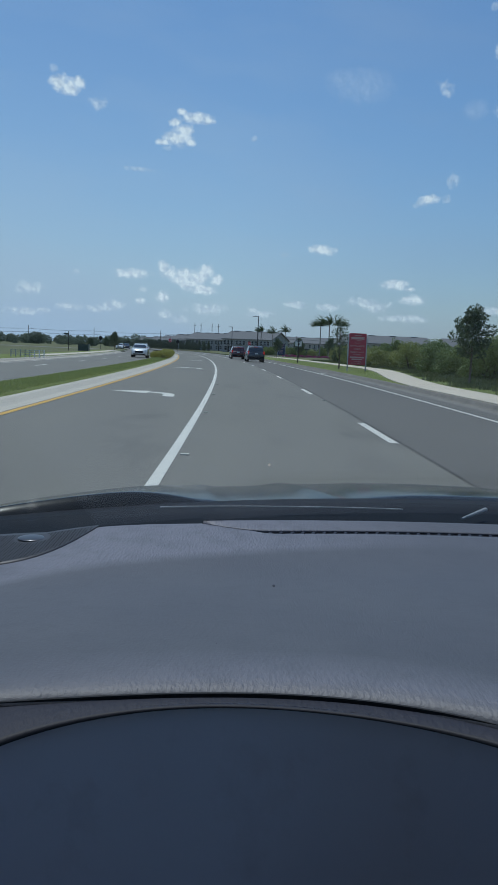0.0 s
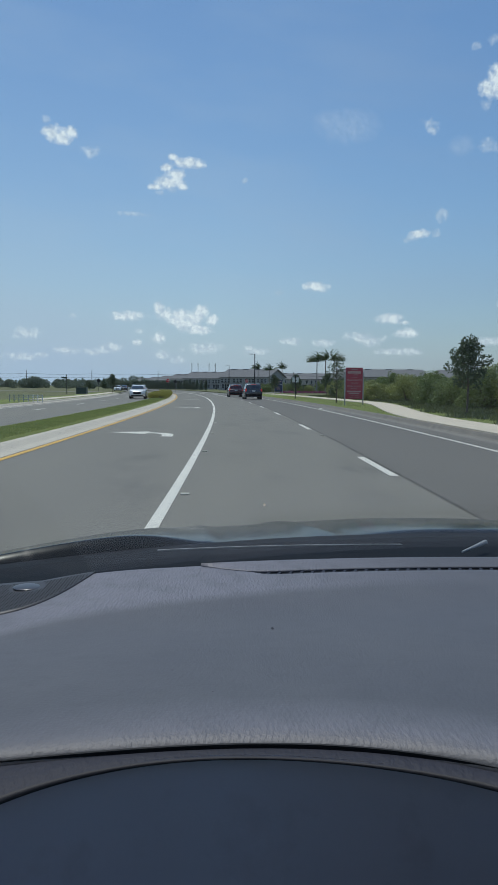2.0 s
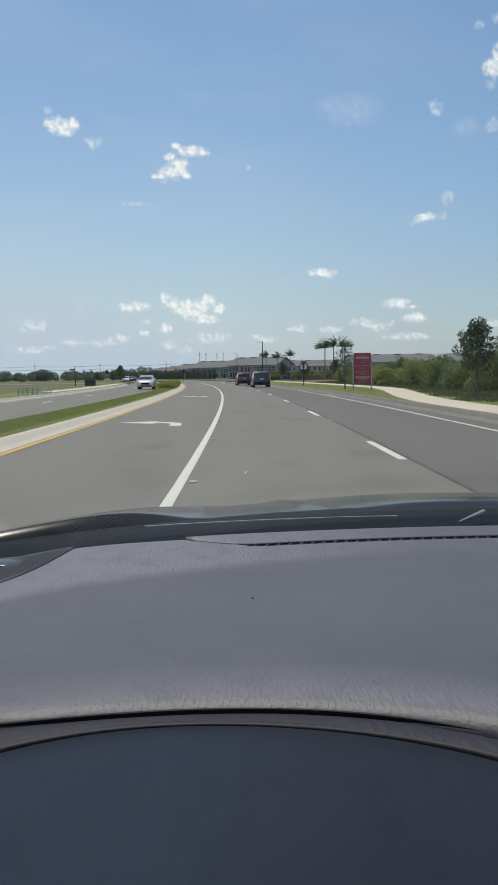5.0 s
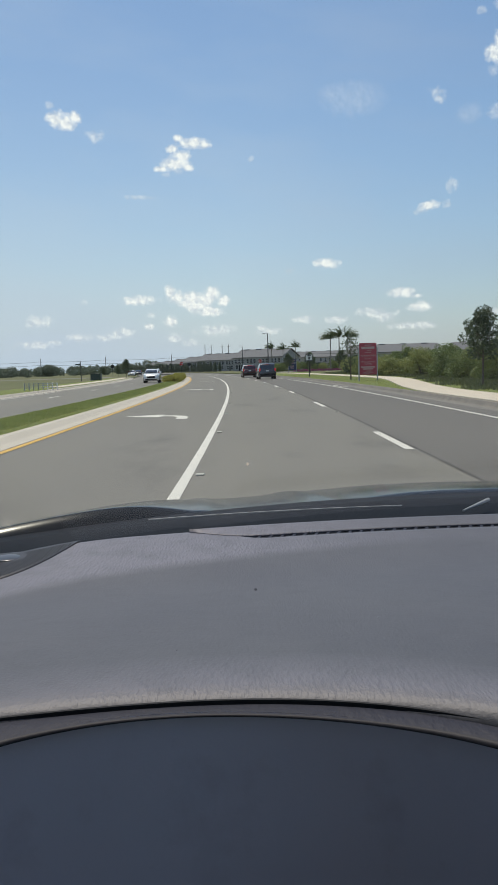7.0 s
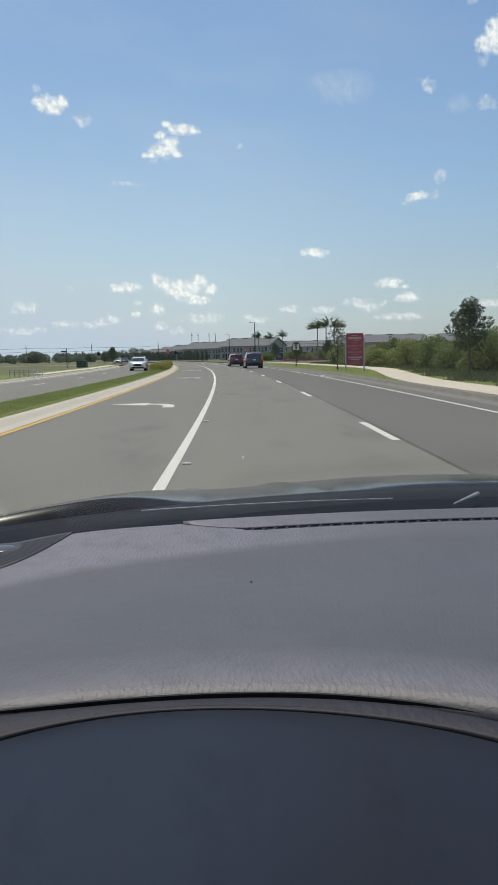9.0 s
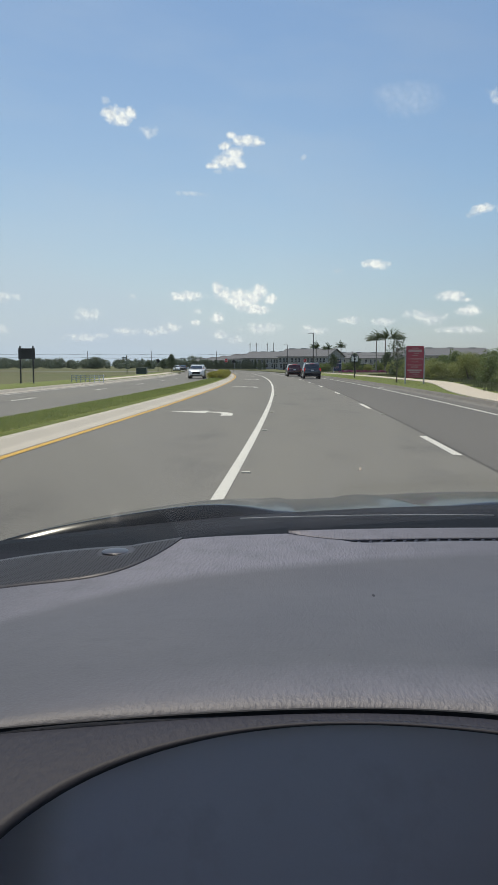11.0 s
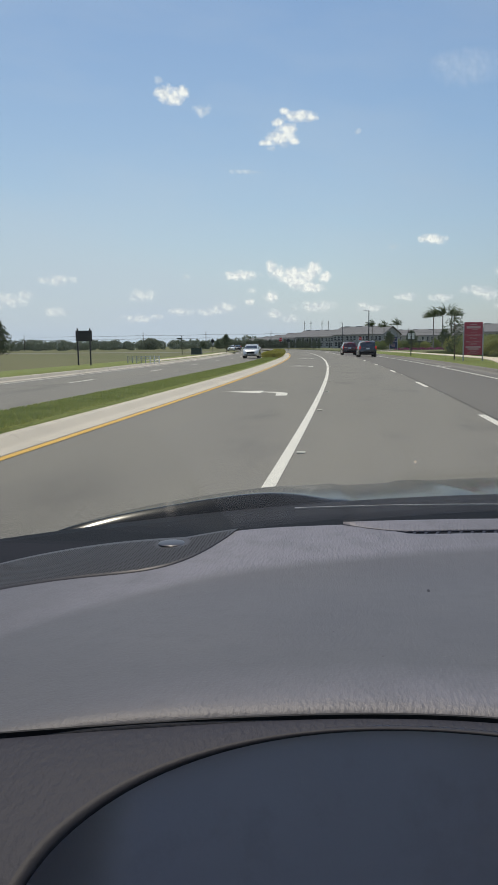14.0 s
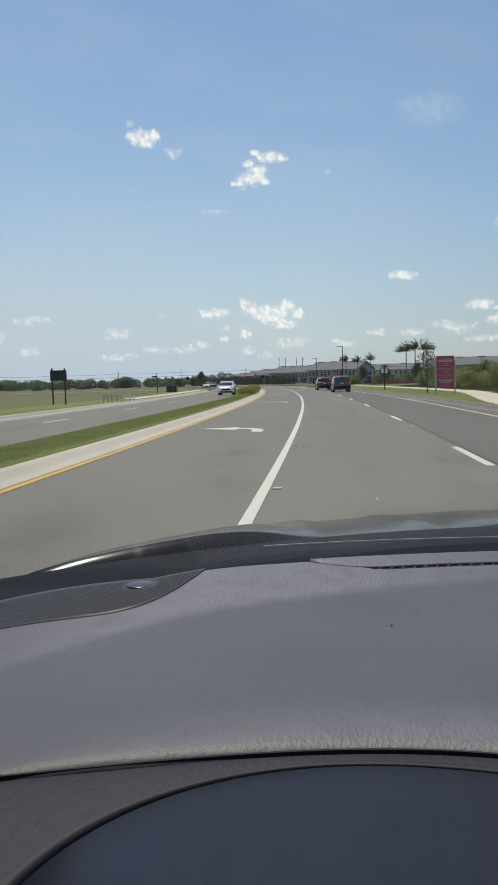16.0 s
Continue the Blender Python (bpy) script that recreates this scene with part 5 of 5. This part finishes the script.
# ---- signs, lamps, street furniture ----
sign_red = plain("sign_red", (0.40, 0.055, 0.085), 0.45, var=0.15, scale=1.5)
sign_blue = plain("sign_navy", (0.035, 0.05, 0.12), 0.45, var=0.15, scale=1.5)
sign_white = plain("sign_white", (0.75, 0.75, 0.73), 0.5, var=0.1)
sign_black = plain("sign_black", (0.018, 0.019, 0.02), 0.5)
post_grey = plain("galvanised_post", (0.42, 0.43, 0.44), 0.45, metal=0.6, var=0.15)
post_dark = plain("dark_pole", (0.03, 0.03, 0.032), 0.4, var=0.2)
stop_red = plain("stop_red", (0.55, 0.02, 0.025), 0.4, var=0.08)
green_box = plain("utility_green", (0.035, 0.06, 0.05), 0.5)
letter = plain("sign_lettering", (0.50, 0.32, 0.31), 0.5, var=0.1)


def words(text, size, at, parent, mat, name="lettering"):
    """Raised lettering, standing upright and facing -y."""
    cu = bpy.data.curves.new(name, "FONT")
    cu.body, cu.size, cu.extrude, cu.align_x, cu.align_y = text, size, 0.004, "CENTER", "CENTER"
    tmp = bpy.data.objects.new(name, cu)
    me = bpy.data.meshes.new_from_object(tmp)
    bpy.data.objects.remove(tmp)
    me.materials.clear()
    me.materials.append(mat)
    ob = new(name, me)
    ob.parent = parent
    ob.matrix_basis = Matrix.Translation(at) @ Matrix.Rotation(math.pi / 2, 4, "X")
    return ob


def bar(w, h, at, parent, mat, name="text_bar"):
    bm = box(bmesh.new(), -w / 2, w / 2, -0.004, 0.004, -h / 2, h / 2)
    return part(name, bm, mat, parent, at=Matrix.Translation(at))


# red development board by the footway
board = empty("sign_board", "tall dark red sign board on two grey posts in the grass", "sign", m=Matrix.Translation((7.31, 55.5, 0.17)) @ Matrix.Rotation(radians(2), 4, "Z"))
bm = box(bmesh.new(), -0.60, 0.60, -0.03, 0.03, 0.42, 2.62, 0.01)
part("panel", bm, sign_red, board)
for s in (-1, 1):
    bm = box(bmesh.new(), s * 0.60, s * 0.68, -0.045, 0.045, -0.05, 2.32, 0.008)
    part("post", bm, post_grey, board)
yf = -0.036
bar(0.46, 0.05, (0, yf, 2.47), board, letter)
bar(0.92, 0.17, (0, yf, 2.28), board, letter)
bar(0.34, 0.035, (0.1, yf, 2.11), board, letter)
bar(0.42, 0.03, (0, yf, 1.95), board, letter)
words("TOWNHOMES", 0.165, (0, yf, 1.73), board, letter)
words("VILLAS", 0.165, (0, yf, 1.54), board, letter)
words("SINGLE FAMILY", 0.15, (0, yf, 1.31), board, letter)
words("HOMES", 0.15, (0, yf, 1.15), board, letter)
bar(1.0, 0.10, (0, yf, 0.95), board, letter)
bar(0.72, 0.08, (0, yf, 0.82), board, letter)
words("MODELS", 0.13, (0.05, yf, 0.66), board, letter)
words("OPEN DAILY", 0.13, (0, yf, 0.53), board, letter)

# white board on a single dark post
wb = empty("sign_board", "small white notice board on a dark post in the verge", "sign", m=Matrix.Translation((4.85, 84, 0.16)))
bm = box(bmesh.new(), -0.36, 0.36, -0.02, 0.02, 1.72, 2.34, 0.01)
part("panel", bm, sign_white, wb)
for a in ((-0.38, 0.38, 2.33, 2.38), (-0.38, 0.38, 1.68, 1.73)):
    bm = box(bmesh.new(), a[0], a[1], -0.03, 0.03, a[2], a[3])
    part("frame_bar", bm, sign_black, wb)
for s in (-1, 1):
    bm = box(bmesh.new(), s * 0.34, s * 0.38, -0.03, 0.03, 1.73, 2.33)
    part("frame_bar", bm, sign_black, wb)
bm = box(bmesh.new(), -0.045, 0.045, -0.03, 0.05, -0.05, 2.55, 0.008)
part("post", bm, sign_black, wb)
bar(0.44, 0.06, (0, -0.026, 2.22), wb, sign_black)
bar(0.18, 0.16, (0.02, -0.026, 1.97), wb, sign_black)

# navy direction board at the junction
nb = empty("sign_board", "navy direction board on two grey posts by a planting bed", "sign", m=Matrix.Translation((5.4, 147, 0.2)))
bm = box(bmesh.new(), -0.66, 0.66, -0.03, 0.03, 0.35, 2.45, 0.01)
part("panel", bm, sign_blue, nb)
for s in (-1, 1):
    bm = box(bmesh.new(), s * 0.66, s * 0.75, -0.045, 0.045, -0.05, 2.3)
    part("post", bm, post_grey, nb)
bar(0.95, 0.15, (0, -0.036, 2.2), nb, letter)
bar(0.55, 0.05, (0, -0.036, 2.0), nb, letter)
for z in (1.75, 1.6, 1.2, 1.05, 0.9, 0.7):
    bar(0.62, 0.06, (-0.05, -0.036, z), nb, letter)
for px, pz, rot in ((0.42, 1.68, 0), (-0.45, 1.12, 90)):
    v = [(-0.16, 0, -0.04), (0.03, 0, -0.04), (0.03, 0, -0.11), (0.17, 0, 0), (0.03, 0, 0.11), (0.03, 0, 0.04), (-0.16, 0, 0.04)]
    ob = piece("arrow", v, [tuple(range(7))], sign_white, nb, "white direction arrow")
    ob.matrix_basis = Matrix.Translation((px, -0.037, pz)) @ Matrix.Rotation(radians(-rot), 4, "Y")

# dark board, seen from behind, on the far verge
db = empty("sign_board", "blank dark back of a board on two grass posts", "sign", m=Matrix.Translation((-18.6, 51.3, 0.12)) @ Matrix.Rotation(radians(6), 4, "Z"))
bm = box(bmesh.new(), -0.55, 0.55, -0.03, 0.03, 1.65, 2.35, 0.01)
part("panel", bm, sign_black, db)
for s in (-0.42, 0.42):
    bm = box(bmesh.new(), s - 0.045, s + 0.045, -0.05, 0.04, -0.05, 2.5, 0.006)
    part("post", bm, post_dark, db)


def make_stop(label, front):
    st = empty("stop_sign", label, "stop sign", "stop signs")
    v = [(0.38 * math.cos(math.pi / 8 + math.pi / 4 * i), y, 2.25 + 0.38 * math.sin(math.pi / 8 + math.pi / 4 * i)) for y in (-0.012, 0.012) for i in range(8)]
    f = [tuple(range(8)), tuple(range(15, 7, -1))] + [(i, (i + 1) % 8 + 0, (i + 1) % 8 + 8, i + 8) for i in range(8)]
    piece("plate", v, f, stop_red if front else sign_black, st, "red octagonal plate" if front else "black back of the plate")
    if front:
        words("STOP", 0.27, (0, -0.018, 2.25), st, sign_white)
        v = []
        for r in (0.375, 0.345):
            v += [(r * math.cos(math.pi / 8 + math.pi / 4 * i), -0.0145, 2.25 + r * math.sin(math.pi / 8 + math.pi / 4 * i)) for i in range(8)]
        piece("border", v, [(i, (i + 1) % 8, (i + 1) % 8 + 8, i + 8) for i in range(8)], sign_white, st)
    bm = box(bmesh.new(), -0.035, 0.035, 0.014, 0.08, -0.05, 2.75, 0.006)
    part("post", bm, post_dark, st)
    bm = bmesh.new()
    bmesh.ops.create_uvsphere(bm, u_segments=8, v_segments=6, radius=0.05, matrix=Matrix.Translation((0, 0.047, 2.78)))
    part("finial", bm, post_dark, st)
    return st


s1 = make_stop("red octagonal stop sign on a black post in the median", True)
s1.matrix_basis = Matrix.Translation((-15.3, 148, 0.15))
ob = copy_thing(s1, Matrix.Translation((-0.6, 158, 0.25)))
ob["label"] = "red octagonal stop sign on a black post by the side street"
s2 = make_stop("stop sign seen from behind, black plate and post", False)
s2.matrix_basis = Matrix.Translation((-16.4, 175, 0.1))
copy_thing(s2, Matrix.Translation((-30.5, 160, 0.1)))

# street-name sign and utility box on the far side
sn = empty("street_name_sign", "dark pole with two street-name blades on the far verge", "sign", m=Matrix.Translation((-25.75, 111.5, 0.1)))
bm = bmesh.new()
tube(bm, (0, 0, -0.05), (0, 0, 2.75), 0.05, 0.045, 10)
part("pole", bm, post_dark, sn)
bm = box(bmesh.new(), -0.75, 0.02, -0.015, 0.015, 2.25, 2.45)
part("blade", bm, green_box, sn)
bm = box(bmesh.new(), -0.015, 0.015, -0.4, 0.05, 2.5, 2.7)
part("blade", bm, green_box, sn)
ub = empty("utility_box", "dark green metal utility cabinet on a concrete pad", "utility box", m=Matrix.Translation((-23.6, 111.4, 0.1)))
bm = box(bmesh.new(), -0.72, 0.72, -0.5, 0.5, 0.08, 0.95, 0.04)
part("body", bm, green_box, ub)
bm = box(bmesh.new(), -0.76, 0.76, -0.54, 0.54, 0.94, 1.0, 0.02)
part("lid", bm, green_box, ub)
bm = box(bmesh.new(), -0.85, 0.85, -0.6, 0.6, -0.05, 0.085)
part("pad", bm, concrete, ub)

# temporary barrier on the far verge
fb = empty("barrier", "low grey wire barrier with white posts on the far verge", "barrier", m=Matrix.Translation((-16.15, 57, 0.16)))
for i in range(8):
    bm = box(bmesh.new(), -1.2 + i * 0.34, -1.14 + i * 0.34, -0.03, 0.03, -0.05, 0.52, 0.005)
    part("post", bm, sign_white if i > 4 else post_grey, fb)
for z in (0.15, 0.3, 0.45):
    bm = box(bmesh.new(), -1.2, 1.2, -0.012, 0.012, z, z + 0.03)
    part("rail", bm, post_grey, fb)


def make_lamp(h, label):
    lp = empty("street_lamp", label, "street lamp", "street lamps")
    bm = bmesh.new()
    tube(bm, (0, 0, -0.05), (0, 0, h), 0.11, 0.075, 12)
    part("pole", bm, post_dark, lp, smooth=True)
    bm = bmesh.new()
    tube(bm, (0, 0, -0.05), (0, 0, 0.25), 0.19, 0.17, 12)
    part("base", bm, post_dark, lp)
    bm = bmesh.new()
    tube(bm, (0, 0, h - 0.12), (-0.45, 0, h - 0.05), 0.04, 0.035, 8)
    part("arm", bm, post_dark, lp)
    bm = box(bmesh.new(), -1.05, -0.38, -0.17, 0.17, h - 0.10, h - 0.01, 0.03)
    part("lamp_head", bm, post_dark, lp, "flat dark lamp head")
    return lp


l1 = make_lamp(7.4, "tall dark street lamp with a flat head on the verge")
l1.matrix_basis = Matrix.Translation((0.95, 150, 0.2))
copy_thing(l1, Matrix.Translation((-5.9, 228, 0.15)))

# power line across the field
wood = plain("weathered_pole", (0.12, 0.10, 0.085), 0.9)
wire_mat = plain("power_wire", (0.05, 0.05, 0.05), 0.6)
poles = []
for i in range(8):
    x, y = -142 + i * 26.5, 320 - i * 2.0
    up = empty("utility_pole", "thin weathered utility pole carrying two power lines", "utility pole", "power line poles", m=Matrix.Translation((x, y, 0.05)))
    bm = bmesh.new()
    tube(bm, (0, 0, -0.1), (0, 0, 7.2), 0.14, 0.10, 8)
    part("shaft", bm, wood, up)
    bm = box(bmesh.new(), -0.10, 0.10, -0.6, 0.6, 5.75, 5.87)
    part("crossarm", bm, wood, up)
    poles.append((x, y))
for z, nm in ((5.95, "power_line"), (4.6, "power_line")):
    bm = bmesh.new()
    for (xa, ya), (xb, yb) in zip(poles[:-1], poles[1:]):
        pv = None
        for q in range(7):
            t = q / 6
            p = (xa + (xb - xa) * t, ya + (yb - ya) * t, z - 0.9 * 4 * t * (1 - t) * 0.35)
            if pv:
                tube(bm, pv, p, 0.045, seg=4)
            pv = p
    tagged(part(nm, bm, wire_mat), "dark sagging power line strung between utility poles", "cable", "power lines")
for x, y in ((-52, 700), (-46.5, 702), (-36.5, 700), (-31, 702)):
    up = empty("transmission_pole", "tall paired transmission pole beyond the roofs", "utility pole", "transmission poles", m=Matrix.Translation((x * 0.98, y, 0)))
    bm = bmesh.new()
    tube(bm, (0, 0, -0.1), (0, 0, 22.0), 0.28, 0.20, 8)
    part("shaft", bm, wood, up)
    bm = box(bmesh.new(), -1.0, 1.0, -0.12, 0.12, 20.0, 20.2)
    part("crossarm", bm, wood, up)

# ---- terraces of houses ----
render_wall = plain("house_render", (0.37, 0.36, 0.35), 0.9, var=0.12, scale=0.8)
render_tan = plain("house_render_tan", (0.47, 0.44, 0.40), 0.9, var=0.12, scale=0.8)
shingle = Mat("roof_shingle", (0.205, 0.20, 0.198), 0.95)
shingle.tint(shingle.ramp(shingle.noise(2.0, 5, 0.7), 0.4, 0.7), (0.155, 0.15, 0.148), 0.8)
shingle.bump(shingle.noise(5, 3, 0.6, (0.3, 1, 3)), 0.5, 0.03)
shingle = shingle.m
frame_white = plain("window_frame", (0.50, 0.50, 0.49), 0.5, var=0.05)
pane_dark = plain("house_glass", (0.02, 0.024, 0.03), 0.08, var=0.1)
win_meshes = {}


def window_at(house, x, y, z, side, w=0.95, h=1.45):
    """A framed window set in a wall; side is the wall's facing."""
    if not win_meshes:
        bm = box(bmesh.new(), -0.5, 0.5, -0.06, 0.06, -0.5, 0.5)
        win_meshes["f"] = part("window_frame", bm, frame_white).data
        bm = bmesh.new()
        for s in (-1, 1):
            box(bm, -0.40, 0.40, -0.075, -0.05, s * 0.23 - 0.19, s * 0.23 + 0.19)
        win_meshes["p"] = part("pane", bm, pane_dark).data
        for q in [o for o in scene.objects if o.name in ("window_frame", "pane")]:
            bpy.data.objects.remove(q)
    win = new("window", win_meshes["f"])
    win.parent = house
    win.matrix_basis = Matrix.Translation((x, y, z)) @ Matrix.Rotation(side, 4, "Z") @ Matrix.Diagonal((w, 1, h, 1))
    pn = new("pane", win_meshes["p"])
    pn.parent = win
    return win


def make_house(L, D, eave, ridge, label, mat, units=5, windows=True):
    """A two-storey terrace, long side along x, gables at the ends."""
    hs = empty("house", label, "house", "terraced houses")
    bm = bmesh.new()
    v = [bm.verts.new(p) for p in ((-L / 2, -D / 2, -0.3), (L / 2, -D / 2, -0.3), (L / 2, D / 2, -0.3), (-L / 2, D / 2, -0.3), (-L / 2, -D / 2, eave), (L / 2, -D / 2, eave), (L / 2, D / 2, eave), (-L / 2, D / 2, eave), (-L / 2, 0, ridge - 0.15), (L / 2, 0, ridge - 0.15))]
    for q in ((0, 1, 5, 4), (1, 2, 6, 9, 5), (2, 3, 7, 6), (3, 0, 4, 8, 7)):
        bm.faces.new([v[i] for i in q])
    part("wall", bm, mat, hs)
    o, t = 0.45, 0.18
    for s, nm in ((-1, "roof_slope"), (1, "roof_slope")):
        sl = (ridge - eave) / (D / 2)
        ye, ze = s * (D / 2 + o), eave - o * sl
        a = [(-L / 2 - o, ye, ze), (L / 2 + o, ye, ze), (L / 2 + o, 0, ridge), (-L / 2 - o, 0, ridge)]
        vv = [(x, y, z) for x, y, z in a] + [(x, y, z + t) for x, y, z in a]
        piece(nm, vv, [(3, 2, 1, 0), (4, 5, 6, 7), (0, 1, 5, 4), (1, 2, 6, 5), (2, 3, 7, 6), (3, 0, 4, 7)], shingle, hs, "grey shingle roof slope")
    for i in range(units):
        x = -L / 2 + (i + 0.5) * L / units
        bm = box(bmesh.new(), x - 1.3, x + 0.6, -0.5, 0.5, ridge - 0.1, ridge + 0.26)
        part("ridge_vent", bm, shingle, hs)
    if windows:
        for i in range(units):
            x0 = -L / 2 + i * L / units
            w = L / units
            for fx, ww in ((0.2, 0.9), (0.5, 0.7), (0.78, 0.9)):
                window_at(hs, x0 + fx * w, -D / 2, eave - 1.15, 0, ww)
            for fx in (0.28, 0.72):
                window_at(hs, x0 + fx * w, -D / 2, 1.5, 0, 1.0)
            bm = box(bmesh.new(), x0 + 0.40 * w, x0 + 0.62 * w, -D / 2 - 1.2, -D / 2, 2.55, 2.75)
            part("porch_roof", bm, shingle, hs)
            bm = box(bmesh.new(), x0 + 0.45 * w, x0 + 0.56 * w, -D / 2 - 0.04, -D / 2 + 0.02, 0.0, 2.1)
            part("door", bm, pane_dark, hs)
        for fy in (-0.28, 0.05, 0.3):
            window_at(hs, L / 2, fy * D, eave - 1.15, math.pi / 2, 0.9)
            window_at(hs, -L / 2, fy * D, eave - 1.15, -math.pi / 2, 0.9)
    return hs


h1 = make_house(17, 12, 4.4, 6.75, "grey two-storey terrace with shingle roof beyond the junction", render_wall, 4)
h1.matrix_basis = Matrix.Translation((1.0, 250, 0)) @ Matrix.Rotation(radians(-28), 4, "Z")
for x, y, a in ((-15.0, 305, -30), (-27, 365, -30), (-40, 430, -32), (-55, 500, -34), (-74, 580, -36)):
    copy_thing(h1, Matrix.Translation((x, y, 0)) @ Matrix.Rotation(radians(a), 4, "Z"))
h2 = make_house(25, 12, 4.6, 6.8, "tan two-storey terrace with grey roof behind shrubs", render_tan, 4)
h2.matrix_basis = Matrix.Translation((39, 238, 0)) @ Matrix.Rotation(radians(-4), 4, "Z")
copy_thing(h2, Matrix.Translation((69, 236, 0)) @ Matrix.Rotation(radians(-6), 4, "Z"))
copy_thing(h2, Matrix.Translation((23.5, 318, 0)) @ Matrix.Rotation(radians(-20), 4, "Z"))
copy_thing(h2, Matrix.Translation((97, 232, 0)) @ Matrix.Rotation(radians(-8), 4, "Z"))

# pale entrance wall with dark fence panels at the junction
ew = empty("entrance_wall", "low pale masonry entrance wall with dark fence panels", "wall", m=Matrix.Translation((7.5, 205, 0.15)))
bm = box(bmesh.new(), -2.6, 2.6, -0.3, 0.3, -0.1, 2.3, 0.04)
part("masonry", bm, render_tan, ew)
bar(2.6, 0.5, (0, -0.31, 1.55), ew, sign_black)
for s in (-1, 1):
    bm = box(bmesh.new(), s * 2.6, s * 7.4, -0.1, 0.1, 0.0, 1.9, 0.02)
    part("fence_panel", bm, sign_black, ew)
    bm = box(bmesh.new(), s * 7.4, s * 8.0, -0.3, 0.3, -0.1, 2.3, 0.03)
    part("pier", bm, render_tan, ew)

# ---- the stretch already passed: royal palms, mulch bed and flowers on the median behind ----
kerb("kerb_palm_bed", -0.78, -1.50, BACK, -42, "pale concrete kerb and gutter beside the palm bed")
paint("yellow_line", -0.74, -0.60, BACK, -30, yellow_paint, road, 0.016)
bed = strip("palm_bed", [(-1.46, 0.12), (-1.50, 0.16), (-3.0, 0.24), (-5.2, 0.24), (-6.58, 0.16), (-6.62, 0.12)], BACK, -42, 3.0, mulch, smooth=True)
tagged(bed, "brown bark mulch bed on the median", "planting bed", kind="structure")
royal = make_palm(81, 7.2, 0.30, "tall royal palm with grey ringed trunk and timber props", "royal palms", wind=(0.5, 0.0), n=26, length=3.4, royal=True)
for a in (0.4, 2.5, 4.6):
    bm = bmesh.new()
    tube(bm, (1.25 * math.cos(a), 1.25 * math.sin(a), 0.0), (0.30 * math.cos(a), 0.30 * math.sin(a), 1.9), 0.05, 0.05, 6)
    part("prop", bm, wood, royal, "weathered timber prop")
bm = bmesh.new()
tube(bm, (0, 0, 1.82), (0, 0, 1.98), 0.36, 0.36, 14)
part("band", bm, wood, royal)
royal.matrix_basis = Matrix.Translation((-3.2, -98, 0.22))
for i, y in enumerate((-91.5, -85, -78.5, -72, -65.5)):
    copy_thing(royal, Matrix.Translation((-3.2 + 0.2 * (i % 2), y, 0.22)) @ Matrix.Rotation(1.1 * i, 4, "Z"))
for i in range(26):
    copy_thing(fl[i % 2], Matrix.Translation((-2.6 - (i % 3) * 1.1, -62 + i * 0.75, 0.2)) @ Matrix.Rotation(i, 4, "Z"))
dl = empty("marker_post", "yellow plastic marker post on a white base", "post", m=Matrix.Translation((-1.7, -80, 0.17)))
bm = box(bmesh.new(), -0.05, 0.05, -0.02, 0.02, 0.1, 0.9, 0.01)
part("blade", bm, yellow_paint, dl)
bm = box(bmesh.new(), -0.09, 0.09, -0.09, 0.09, -0.03, 0.12, 0.02)
part("base", bm, sign_white, dl)
